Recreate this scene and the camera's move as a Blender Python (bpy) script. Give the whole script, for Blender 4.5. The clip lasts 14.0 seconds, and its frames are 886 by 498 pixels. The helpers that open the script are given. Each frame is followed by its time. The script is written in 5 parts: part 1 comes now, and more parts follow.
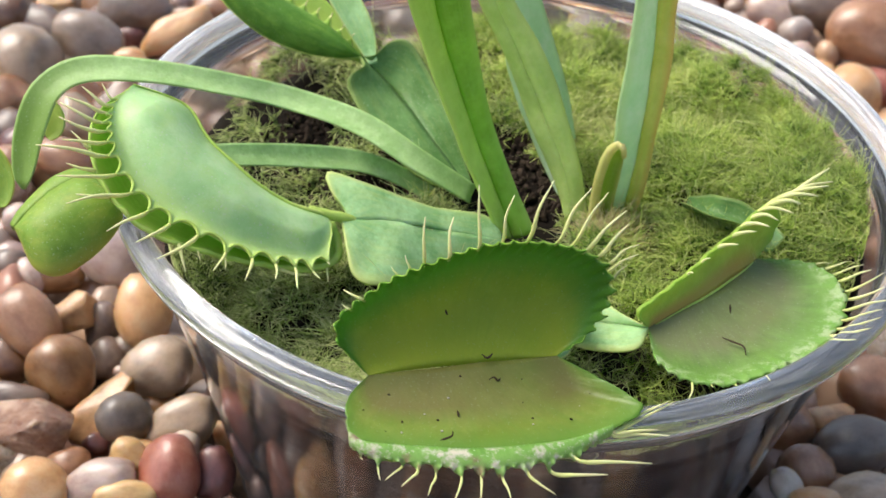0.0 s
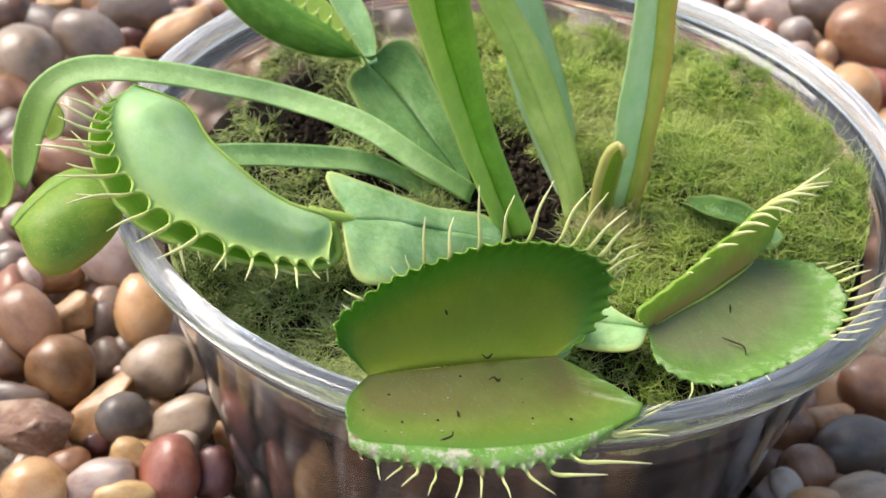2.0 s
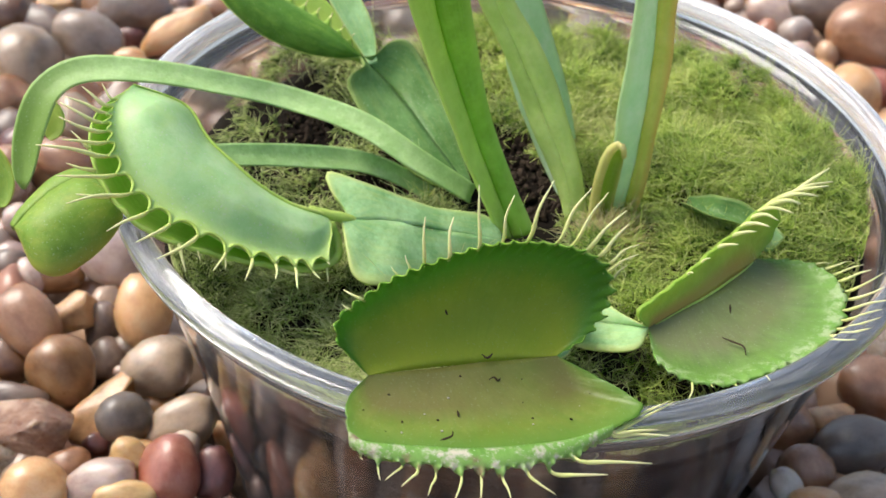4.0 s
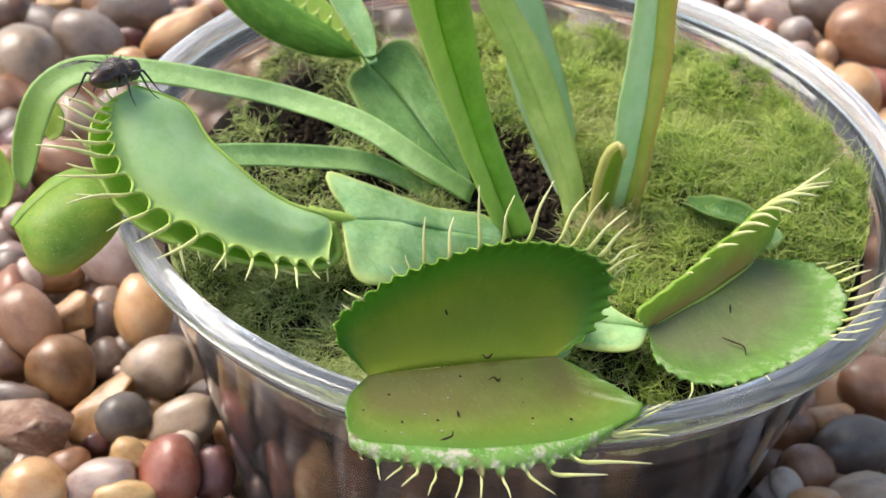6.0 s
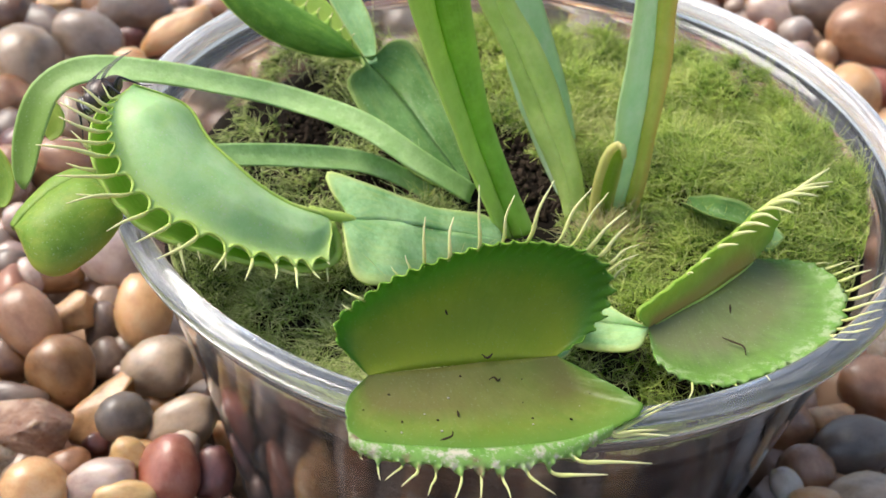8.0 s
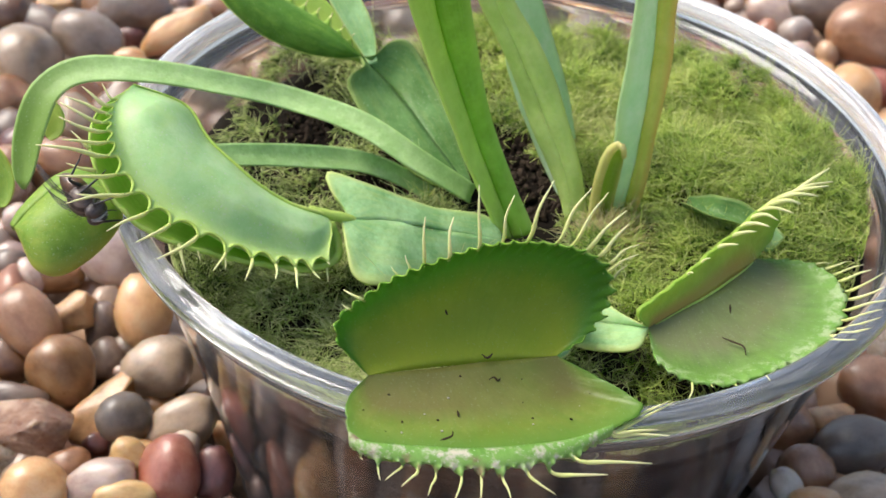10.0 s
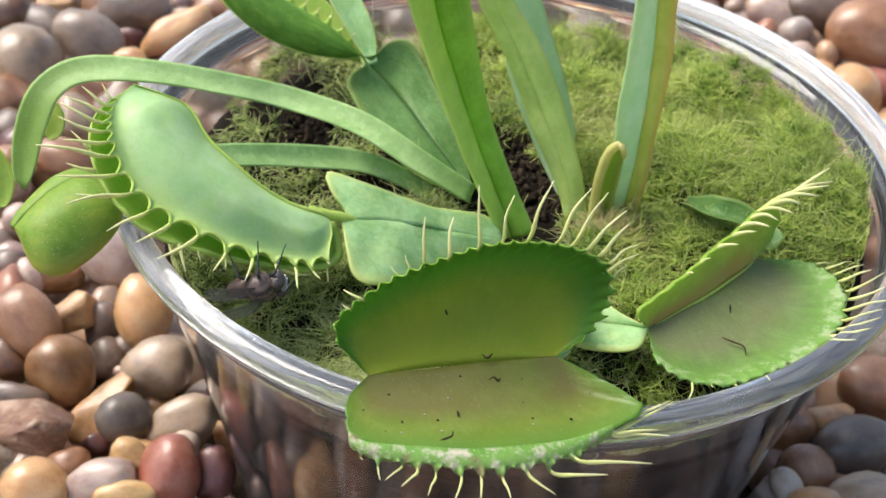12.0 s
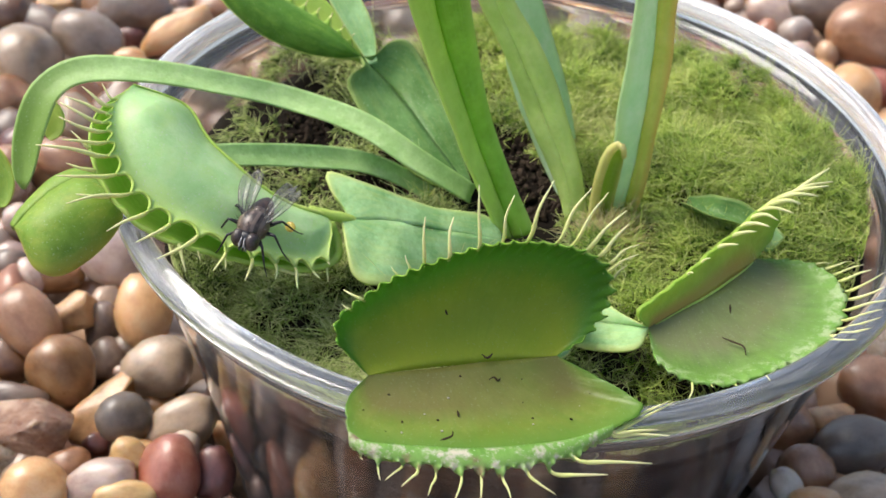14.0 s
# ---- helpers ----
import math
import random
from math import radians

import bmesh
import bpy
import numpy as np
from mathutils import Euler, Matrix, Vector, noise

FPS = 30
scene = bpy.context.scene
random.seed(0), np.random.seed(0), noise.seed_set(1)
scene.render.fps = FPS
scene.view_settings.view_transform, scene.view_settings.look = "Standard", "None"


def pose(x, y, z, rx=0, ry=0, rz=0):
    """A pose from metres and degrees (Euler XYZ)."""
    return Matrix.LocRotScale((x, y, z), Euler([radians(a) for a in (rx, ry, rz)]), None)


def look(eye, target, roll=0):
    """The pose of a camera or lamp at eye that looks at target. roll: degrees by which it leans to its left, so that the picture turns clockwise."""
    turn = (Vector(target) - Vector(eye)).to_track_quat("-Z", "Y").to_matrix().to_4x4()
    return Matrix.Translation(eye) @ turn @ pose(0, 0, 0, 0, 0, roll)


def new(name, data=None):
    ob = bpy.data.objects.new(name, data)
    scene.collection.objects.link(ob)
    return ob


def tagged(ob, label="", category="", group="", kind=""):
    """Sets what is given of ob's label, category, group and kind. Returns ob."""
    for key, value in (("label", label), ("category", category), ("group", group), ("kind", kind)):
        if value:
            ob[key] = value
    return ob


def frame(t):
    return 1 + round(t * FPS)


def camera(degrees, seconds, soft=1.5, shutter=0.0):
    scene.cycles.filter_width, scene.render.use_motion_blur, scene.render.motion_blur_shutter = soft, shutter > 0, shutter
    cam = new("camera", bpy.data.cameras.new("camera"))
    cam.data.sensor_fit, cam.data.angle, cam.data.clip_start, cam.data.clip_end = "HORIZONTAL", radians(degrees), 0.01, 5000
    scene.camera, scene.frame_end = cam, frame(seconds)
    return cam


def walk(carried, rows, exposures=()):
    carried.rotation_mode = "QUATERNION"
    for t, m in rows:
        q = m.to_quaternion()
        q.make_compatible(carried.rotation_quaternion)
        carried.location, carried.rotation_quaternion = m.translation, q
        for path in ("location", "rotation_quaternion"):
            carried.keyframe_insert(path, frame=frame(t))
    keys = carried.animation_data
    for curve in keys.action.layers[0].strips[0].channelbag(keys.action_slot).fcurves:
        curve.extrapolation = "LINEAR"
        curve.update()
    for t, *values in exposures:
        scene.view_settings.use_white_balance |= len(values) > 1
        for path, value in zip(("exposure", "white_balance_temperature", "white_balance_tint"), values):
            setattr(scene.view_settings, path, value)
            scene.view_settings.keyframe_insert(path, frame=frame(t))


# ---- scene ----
# ---- camera ----
cam = camera(40, 14.0)
EYE = Vector((0, -0.142, 0.1626))
cam.data.dof.use_dof, cam.data.dof.focus_distance, cam.data.dof.aperture_fstop = True, 0.133, 60
VIEW = look(EYE, EYE + Vector((-0.0495, 0.7782, -0.6261)), 3.75)
walk(cam, [(0, VIEW), (14, VIEW)], exposures=[(0, 0.62), (14, 0.62)])

# ---- light: a bright hazy sky, the sun soft and to the left ----
world = bpy.data.worlds.new("sky")
scene.world = world
world.use_nodes = True
wn = world.node_tree.nodes
sky = wn.new("ShaderNodeTexSky")
sky.sky_type, sky.sun_disc = "NISHITA", False
sky.sun_elevation, sky.sun_rotation = radians(56), radians(-78)
sky.dust_density = 3.0
world.node_tree.links.new(sky.outputs[0], wn["Background"].inputs[0])
wn["Background"].inputs[1].default_value = 0.14
sun = new("sun", bpy.data.lights.new("sun", "SUN"))
sun.data.energy, sun.data.angle, sun.data.color = 2.7, radians(36), (1.0, 0.95, 0.87)
SUN_AT = Vector((math.sin(radians(-78)) * math.cos(radians(56)), math.cos(radians(-78)) * math.cos(radians(56)), math.sin(radians(56))))
sun.matrix_world = look(SUN_AT, (0, 0, 0))

MM = 0.001
RNG = random.Random(7)


# ---- materials ----
def material(name):
    m = bpy.data.materials.new(name)
    m.use_nodes = True
    return m, m.node_tree.nodes, m.node_tree.links, m.node_tree.nodes["Principled BSDF"]


def tex_noise(nodes, links, where, scale, detail=4.0, rough=0.55):
    n = nodes.new("ShaderNodeTexNoise")
    n.inputs["Scale"].default_value, n.inputs["Detail"].default_value, n.inputs["Roughness"].default_value = scale, detail, rough
    links.new(where, n.inputs["Vector"])
    return n.outputs["Fac"]


def ramp(nodes, links, fac, stops):
    r = nodes.new("ShaderNodeValToRGB")
    el = r.color_ramp.elements
    while len(el) < len(stops):
        el.new(0.5)
    for e, (p, c) in zip(el, stops):
        e.position, e.color = p, (*c, 1)
    links.new(fac, r.inputs[0])
    return r.outputs[0]


def mixed(nodes, links, fac, a, b, blend="MIX"):
    m = nodes.new("ShaderNodeMix")
    m.data_type, m.blend_type = "RGBA", blend
    for sock, v in ((m.inputs["Factor"], fac), (m.inputs[6], a), (m.inputs[7], b)):
        if isinstance(v, (int, float)):
            sock.default_value = v
        elif isinstance(v, tuple):
            sock.default_value = (*v, 1)
        else:
            links.new(v, sock)
    return m.outputs[2]


def bump(nodes, links, shader, heights):
    """Adds relief: heights are (fac, strength, distance)."""
    last = None
    for fac, strength, distance in heights:
        b = nodes.new("ShaderNodeBump")
        b.inputs["Strength"].default_value, b.inputs["Distance"].default_value = strength, distance
        links.new(fac, b.inputs["Height"])
        if last:
            links.new(last, b.inputs["Normal"])
        last = b.outputs[0]
    links.new(last, shader.inputs["Normal"])
    return last


def leaf_material(name, dark, light, margin, thin=0.3, rough=0.45, stripes=0.0, blush=None, margin_from=0.7, frayed=None, specks=0.3, grain=(3.0, 22.0), rot=False, mottle=0.45, fray_from=0.86, rib=0.0, wear=0.5, tip=None, blush_to=0.45, margin_to=1.0):
    """Plant skin. The UV's v runs from midrib (0) to margin (1)."""
    m, nodes, links, p = material(name)
    co = nodes.new("ShaderNodeTexCoord")
    uv = nodes.new("ShaderNodeSeparateXYZ")
    links.new(co.outputs["UV"], uv.inputs[0])
    big = tex_noise(nodes, links, co.outputs["Object"], 130, 3)
    fine = tex_noise(nodes, links, co.outputs["Object"], 1500, 3)
    cells = nodes.new("ShaderNodeTexVoronoi")
    cells.inputs["Scale"].default_value = 2600
    links.new(co.outputs["Object"], cells.inputs["Vector"])
    mid = tex_noise(nodes, links, co.outputs["Object"], 420, 5, 0.65)
    run = nodes.new("ShaderNodeMapping")
    run.inputs["Scale"].default_value = (*grain, 1.0)
    links.new(co.outputs["UV"], run.inputs[0])
    streak = tex_noise(nodes, links, run.outputs[0], 1.0, 4, 0.6)
    col = ramp(nodes, links, big, [(0.32, dark), (0.66, light)])
    col = mixed(nodes, links, ramp(nodes, links, mid, [(0.38, (0.55, 0.55, 0.55)), (0.6, (0, 0, 0))]), col, dark)
    pale = tuple(min(0.85, c * 1.22 + 0.03) for c in light)
    col = mixed(nodes, links, ramp(nodes, links, tex_noise(nodes, links, co.outputs["Object"], 240, 6, 0.72), [(0.46, (0, 0, 0)), (0.64, (mottle, mottle, mottle))]), col, pale)
    col = mixed(nodes, links, ramp(nodes, links, streak, [(0.45, (0, 0, 0)), (0.7, (0.4, 0.4, 0.4))]), col, margin)
    col = mixed(nodes, links, ramp(nodes, links, fine, [(0.35, (0, 0, 0)), (0.75, (0.35, 0.35, 0.35))]), col, light)
    if blush:
        b = ramp(nodes, links, uv.outputs[1], [(0.0, (0.75, 0.75, 0.75)), (blush_to, (0.8, 0.8, 0.8)), (blush_to + 0.27, (0, 0, 0))])
        patch = ramp(nodes, links, tex_noise(nodes, links, co.outputs["Object"], 90, 2), [(0.3, (0.45, 0.45, 0.45)), (0.65, (1, 1, 1))])
        col = mixed(nodes, links, mixed(nodes, links, 1.0, b, patch, "MULTIPLY"), col, blush)
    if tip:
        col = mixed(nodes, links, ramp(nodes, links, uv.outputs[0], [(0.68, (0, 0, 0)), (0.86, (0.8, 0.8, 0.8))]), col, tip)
    if rib:
        col = mixed(nodes, links, ramp(nodes, links, uv.outputs[1], [(0.02, (rib, rib, rib)), (0.22, (0, 0, 0))]), col, margin)
    e = ramp(nodes, links, uv.outputs[1], [(margin_from, (0, 0, 0)), (margin_to, (0.9, 0.9, 0.9))])
    col = mixed(nodes, links, e, col, margin)
    if frayed:
        edge = ramp(nodes, links, uv.outputs[1], [(fray_from, (0, 0, 0)), (fray_from + 0.1, (1, 1, 1))])
        worn = ramp(nodes, links, tex_noise(nodes, links, co.outputs["Object"], 520, 4, 0.7), [(wear, (0, 0, 0)), (wear + 0.14, (1, 1, 1))])
        col = mixed(nodes, links, mixed(nodes, links, 1.0, edge, worn, "MULTIPLY"), col, frayed)
    if rot:
        dead = ramp(nodes, links, tex_noise(nodes, links, co.outputs["Object"], 190, 4, 0.65), [(0.54, (0, 0, 0)), (0.60, (0.85, 0.85, 0.85))])
        col = mixed(nodes, links, dead, col, (0.26, 0.15, 0.10))
    spots = ramp(nodes, links, tex_noise(nodes, links, co.outputs["Object"], 3600, 1), [(0.66, (0, 0, 0)), (0.73, (specks, specks, specks))])
    col = mixed(nodes, links, spots, col, (0.62, 0.72, 0.5))
    links.new(col, p.inputs["Base Color"])
    p.inputs["Roughness"].default_value = rough
    p.inputs["Specular IOR Level"].default_value = 0.32
    p.inputs["Subsurface Weight"].default_value = 0.15
    p.inputs["Subsurface Radius"].default_value = (0.0006, 0.001, 0.0003)
    relief = [(fine, 0.25, 0.00015), (mid, 0.35, 0.0003), (cells.outputs["Distance"], 0.18, 0.00006), (big, 0.5, 0.0004)]
    if stripes:
        wave = nodes.new("ShaderNodeTexWave")
        wave.bands_direction = "X"
        wave.inputs["Scale"].default_value, wave.inputs["Distortion"].default_value = stripes, 1.5
        links.new(co.outputs["UV"], wave.inputs["Vector"])
        relief.append((wave.outputs["Fac"], 0.12, 0.00005))
    nrm = bump(nodes, links, p, relief)
    t = nodes.new("ShaderNodeBsdfTranslucent")
    links.new(col, t.inputs[0])
    links.new(nrm, t.inputs[1])
    mx = nodes.new("ShaderNodeMixShader")
    mx.inputs[0].default_value = thin
    links.new(p.outputs[0], mx.inputs[1])
    links.new(t.outputs[0], mx.inputs[2])
    links.new(mx.outputs[0], nodes["Material Output"].inputs[0])
    return m


M_PETIOLE = leaf_material("petiole_skin", (0.28, 0.48, 0.15), (0.47, 0.67, 0.28), (0.44, 0.64, 0.24), margin_from=0.9, grain=(6.0, 9.0), mottle=0.7)
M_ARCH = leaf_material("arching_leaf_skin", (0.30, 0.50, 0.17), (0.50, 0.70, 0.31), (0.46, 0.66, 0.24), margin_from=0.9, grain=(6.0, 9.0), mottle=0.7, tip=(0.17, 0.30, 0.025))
M_HEART = leaf_material("winged_petiole_skin", (0.19, 0.42, 0.13), (0.40, 0.62, 0.30), (0.58, 0.66, 0.22), margin_from=0.82, grain=(5.0, 7.0), mottle=0.75)
M_TALL = leaf_material("tall_leaf_skin", (0.25, 0.48, 0.05), (0.40, 0.66, 0.09), (0.46, 0.68, 0.14), thin=0.4, specks=0.1)
M_TALL_WING = leaf_material("tall_leaf_wing_skin", (0.42, 0.62, 0.10), (0.54, 0.74, 0.17), (0.58, 0.76, 0.2), thin=0.4, specks=0.1)
M_RIM = leaf_material("trap_rim_skin", (0.42, 0.60, 0.10), (0.54, 0.70, 0.16), (0.6, 0.72, 0.2), thin=0.3, specks=0.1)
M_AMBER = leaf_material("amber_leaf_skin", (0.56, 0.66, 0.15), (0.68, 0.76, 0.24), (0.76, 0.56, 0.20), margin_from=0.5, thin=0.55)
M_YOUNG = leaf_material("young_leaf_skin", (0.34, 0.50, 0.06), (0.46, 0.60, 0.12), (0.62, 0.62, 0.18), margin_from=0.75, thin=0.4, specks=0.1)
M_SHOOT = leaf_material("shoot_skin", (0.68, 0.64, 0.18), (0.80, 0.76, 0.30), (0.80, 0.72, 0.30), thin=0.35, specks=0.1)
M_BLUE = leaf_material("blue_green_leaf_skin", (0.50, 0.72, 0.42), (0.66, 0.84, 0.60), (0.58, 0.74, 0.40), thin=0.55)
M_OUTER = leaf_material("trap_outer_skin", (0.41, 0.67, 0.27), (0.57, 0.80, 0.41), (0.58, 0.75, 0.20), margin_from=0.74, thin=0.32, grain=(9.0, 4.0), mottle=0.4, rib=0.4, specks=0.9)
M_DULL = leaf_material("trap_dull_inner_skin", (0.14, 0.25, 0.06), (0.20, 0.31, 0.09), (0.24, 0.46, 0.09), blush=(0.225, 0.205, 0.115), thin=0.35, margin_from=0.7, rough=0.2, stripes=9, frayed=(0.44, 0.57, 0.27), specks=0.15, grain=(46.0, 2.5), fray_from=0.8, wear=0.46)
# Winged petiole skin again, darkened for the shade the upper stalk stands in.
M_UPPER = leaf_material("shaded_petiole_skin", (0.075, 0.19, 0.035), (0.165, 0.32, 0.095), (0.30, 0.40, 0.11), margin_from=0.82, grain=(5.0, 7.0), mottle=0.5)
M_BACK = leaf_material("back_leaf_skin", (0.44, 0.62, 0.15), (0.60, 0.76, 0.27), (0.62, 0.73, 0.24), thin=0.45)
# The shade on the back trap is put into this darker green.
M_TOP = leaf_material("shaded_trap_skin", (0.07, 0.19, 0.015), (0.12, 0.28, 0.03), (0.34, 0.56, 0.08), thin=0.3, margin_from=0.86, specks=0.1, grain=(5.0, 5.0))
M_FLAT = leaf_material("trap_flat_inner_skin", (0.19, 0.26, 0.04), (0.25, 0.32, 0.06), (0.14, 0.30, 0.04), blush=(0.20, 0.165, 0.06), thin=0.35, margin_from=0.74, rough=0.3, stripes=9, specks=0.1, grain=(46.0, 2.5))
M_SKIRT = leaf_material("trap_frayed_skin", (0.13, 0.31, 0.045), (0.24, 0.44, 0.09), (0.30, 0.50, 0.13), thin=0.3, margin_from=0.3, rough=0.5, wear=0.51, frayed=(0.66, 0.61, 0.48), specks=0.6, grain=(60.0, 2.0), rot=True, fray_from=0.0)
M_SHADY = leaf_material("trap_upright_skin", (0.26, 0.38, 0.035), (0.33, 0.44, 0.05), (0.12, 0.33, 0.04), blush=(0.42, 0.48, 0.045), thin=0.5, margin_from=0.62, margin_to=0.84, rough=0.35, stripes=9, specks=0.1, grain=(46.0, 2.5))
M_RED = leaf_material("trap_reddish_skin", (0.38, 0.48, 0.08), (0.46, 0.55, 0.11), (0.38, 0.58, 0.09), blush=(0.58, 0.34, 0.12), blush_to=0.16, thin=0.45, rough=0.35, specks=0.1, grain=(46.0, 2.5))
M_TOOTH = leaf_material("tooth_skin", (0.62, 0.68, 0.18), (0.76, 0.79, 0.32), (0.88, 0.86, 0.52), thin=0.3, margin_from=0.2)
M_DARKTRAP = leaf_material("trap_back_skin", (0.32, 0.58, 0.08), (0.44, 0.72, 0.13), (0.58, 0.76, 0.18), thin=0.5, margin_from=0.84, specks=0.1)
M_DROOP = leaf_material("drooping_trap_skin", (0.15, 0.29, 0.03), (0.26, 0.41, 0.06), (0.52, 0.52, 0.09), thin=0.3, margin_from=0.86, specks=0.3, grain=(5.0, 5.0))


def stone_material(name, a, b, c, rough=0.3, clear=0.0, rugged=0.3):
    m, nodes, links, p = material(name)
    co = nodes.new("ShaderNodeTexCoord")
    a, b, c = (tuple(0.84 * q for q in tone) for tone in (a, b, c))
    info = nodes.new("ShaderNodeObjectInfo")
    off = nodes.new("ShaderNodeVectorMath")
    off.operation = "MULTIPLY_ADD"
    comb = nodes.new("ShaderNodeCombineXYZ")
    for i in range(3):
        links.new(info.outputs["Random"], comb.inputs[i])
    links.new(comb.outputs[0], off.inputs[0])
    off.inputs[1].default_value = (3, 5, 7)
    links.new(co.outputs["Object"], off.inputs[2])
    big = tex_noise(nodes, links, off.outputs[0], 1.2, 5, 0.6)
    band = tex_noise(nodes, links, off.outputs[0], 3.5, 6, 0.7)
    fine = tex_noise(nodes, links, off.outputs[0], 22, 4)
    col = ramp(nodes, links, big, [(0.36, a), (0.5, b), (0.66, c)])
    col = mixed(nodes, links, ramp(nodes, links, band, [(0.5, (0, 0, 0)), (0.72, (0.6, 0.6, 0.6))]), col, c)
    col = mixed(nodes, links, ramp(nodes, links, fine, [(0.35, (0.35, 0.35, 0.35)), (0.55, (0, 0, 0))]), col, a)
    links.new(col, p.inputs["Base Color"])
    links.new(ramp(nodes, links, band, [(0.3, (rough,) * 3), (0.8, (rough + 0.25,) * 3)]), p.inputs["Roughness"])
    p.inputs["Subsurface Weight"].default_value = 0.65
    p.inputs["Subsurface Radius"].default_value = (0.006, 0.0036, 0.0018)
    p.inputs["Coat Weight"].default_value, p.inputs["Coat Roughness"].default_value = 0.65, 0.23
    p.inputs["Transmission Weight"].default_value = clear * 0.5
    bump(nodes, links, p, [(fine, 0.15, 0.0002), (band, rugged, 0.002 * rugged)])
    return m


STONE = {
    "tan": stone_material("tan_stone", (0.285, 0.130, 0.060), (0.440, 0.222, 0.115), (0.590, 0.335, 0.190), clear=0.3),
    "brown": stone_material("brown_stone", (0.120, 0.050, 0.022), (0.200, 0.090, 0.040), (0.275, 0.135, 0.062), clear=0.35),
    "orange": stone_material("orange_stone", (0.267, 0.112, 0.031), (0.399, 0.192, 0.068), (0.458, 0.267, 0.113), rugged=0.9),
    "peach": stone_material("peach_stone", (0.598, 0.307, 0.119), (0.780, 0.449, 0.205), (0.820, 0.551, 0.300), clear=0.15),
    "quartz": stone_material("quartz_stone", (0.370, 0.258, 0.165), (0.540, 0.390, 0.260), (0.680, 0.505, 0.350), clear=0.45),
    "grey": stone_material("grey_stone", (0.228, 0.165, 0.120), (0.364, 0.268, 0.201), (0.498, 0.390, 0.307), clear=0.3),
    "slate": stone_material("slate_stone", (0.087, 0.064, 0.049), (0.137, 0.103, 0.081), (0.181, 0.142, 0.108), 0.5),
    "rust": stone_material("rust_stone", (0.230, 0.105, 0.055), (0.390, 0.195, 0.105), (0.780, 0.560, 0.400), 0.22, clear=0.12, rugged=0.9),
    "crystal": stone_material("crystal_stone", (0.460, 0.345, 0.230), (0.598, 0.483, 0.356), (0.713, 0.598, 0.460), 0.2, clear=0.4, rugged=0.9),
    "red": stone_material("red_stone", (0.300, 0.085, 0.050), (0.420, 0.150, 0.095), (0.500, 0.230, 0.160)),
    "wine": stone_material("wine_stone", (0.110, 0.036, 0.030), (0.180, 0.062, 0.050), (0.260, 0.100, 0.085), clear=0.25),
    "cream": stone_material("cream_stone", (0.563, 0.341, 0.129), (0.746, 0.481, 0.204), (0.813, 0.582, 0.288), clear=0.15),
    "amber": stone_material("amber_stone", (0.210, 0.095, 0.035), (0.335, 0.165, 0.065), (0.460, 0.250, 0.110), 0.25, clear=0.2),
    "ochre": stone_material("ochre_stone", (0.350, 0.185, 0.075), (0.560, 0.320, 0.140), (0.700, 0.440, 0.220), 0.4, rugged=0.5),
    "umber": stone_material("umber_stone", (0.120, 0.080, 0.056), (0.200, 0.132, 0.096), (0.290, 0.200, 0.150), 0.35, clear=0.1),
    "pale": stone_material("pale_stone", (0.560, 0.440, 0.330), (0.690, 0.560, 0.430), (0.780, 0.660, 0.530), 0.3, clear=0.2),
    "lilac": stone_material("lilac_stone", (0.471, 0.323, 0.263), (0.646, 0.491, 0.411), (0.777, 0.625, 0.526), clear=0.2),
}


def gravel_material():
    m, nodes, links, p = material("gravel_stone")
    co = nodes.new("ShaderNodeTexCoord")
    geo = nodes.new("ShaderNodeNewGeometry")
    base = ramp(nodes, links, geo.outputs["Random Per Island"], [(0.0, (0.30, 0.17, 0.10)), (0.18, (0.45, 0.29, 0.18)), (0.36, (0.36, 0.30, 0.26)), (0.52, (0.30, 0.12, 0.08)), (0.68, (0.50, 0.28, 0.13)), (0.84, (0.50, 0.42, 0.36)), (1.0, (0.18, 0.13, 0.11))])
    n1 = tex_noise(nodes, links, co.outputs["Object"], 160, 5, 0.65)
    n2 = tex_noise(nodes, links, co.outputs["Object"], 2200, 3)
    col = mixed(nodes, links, ramp(nodes, links, n1, [(0.35, (0.5, 0.5, 0.5)), (0.55, (0, 0, 0))]), base, mixed(nodes, links, 1.0, base, (0.55, 0.48, 0.42), "MULTIPLY"))
    links.new(col, p.inputs["Base Color"])
    p.inputs["Roughness"].default_value = 0.33
    p.inputs["Coat Weight"].default_value, p.inputs["Coat Roughness"].default_value = 0.4, 0.18
    bump(nodes, links, p, [(n1, 0.3, 0.0006), (n2, 0.15, 0.0002)])
    return m


M_GRAVEL = gravel_material()


def soil_material(name, a, b):
    m, nodes, links, p = material(name)
    co = nodes.new("ShaderNodeTexCoord")
    n1 = tex_noise(nodes, links, co.outputs["Object"], 120, 6, 0.7)
    n2 = tex_noise(nodes, links, co.outputs["Object"], 900, 5, 0.7)
    links.new(mixed(nodes, links, ramp(nodes, links, n2, [(0.35, (0, 0, 0)), (0.75, (0.7, 0.7, 0.7))]), ramp(nodes, links, n1, [(0.35, a), (0.65, b)]), (b[0] * 1.8, b[1] * 1.7, b[2] * 1.5)), p.inputs["Base Color"])
    p.inputs["Roughness"].default_value = 0.9
    p.inputs["Specular IOR Level"].default_value = 0.04
    bump(nodes, links, p, [(n1, 0.7, 0.0015), (n2, 0.5, 0.0003)])
    return m


M_SOIL = soil_material("peat", (0.004, 0.0035, 0.003), (0.011, 0.009, 0.007))
M_CRUMBS = soil_material("peat_crumb", (0.010, 0.008, 0.006), (0.045, 0.034, 0.026))
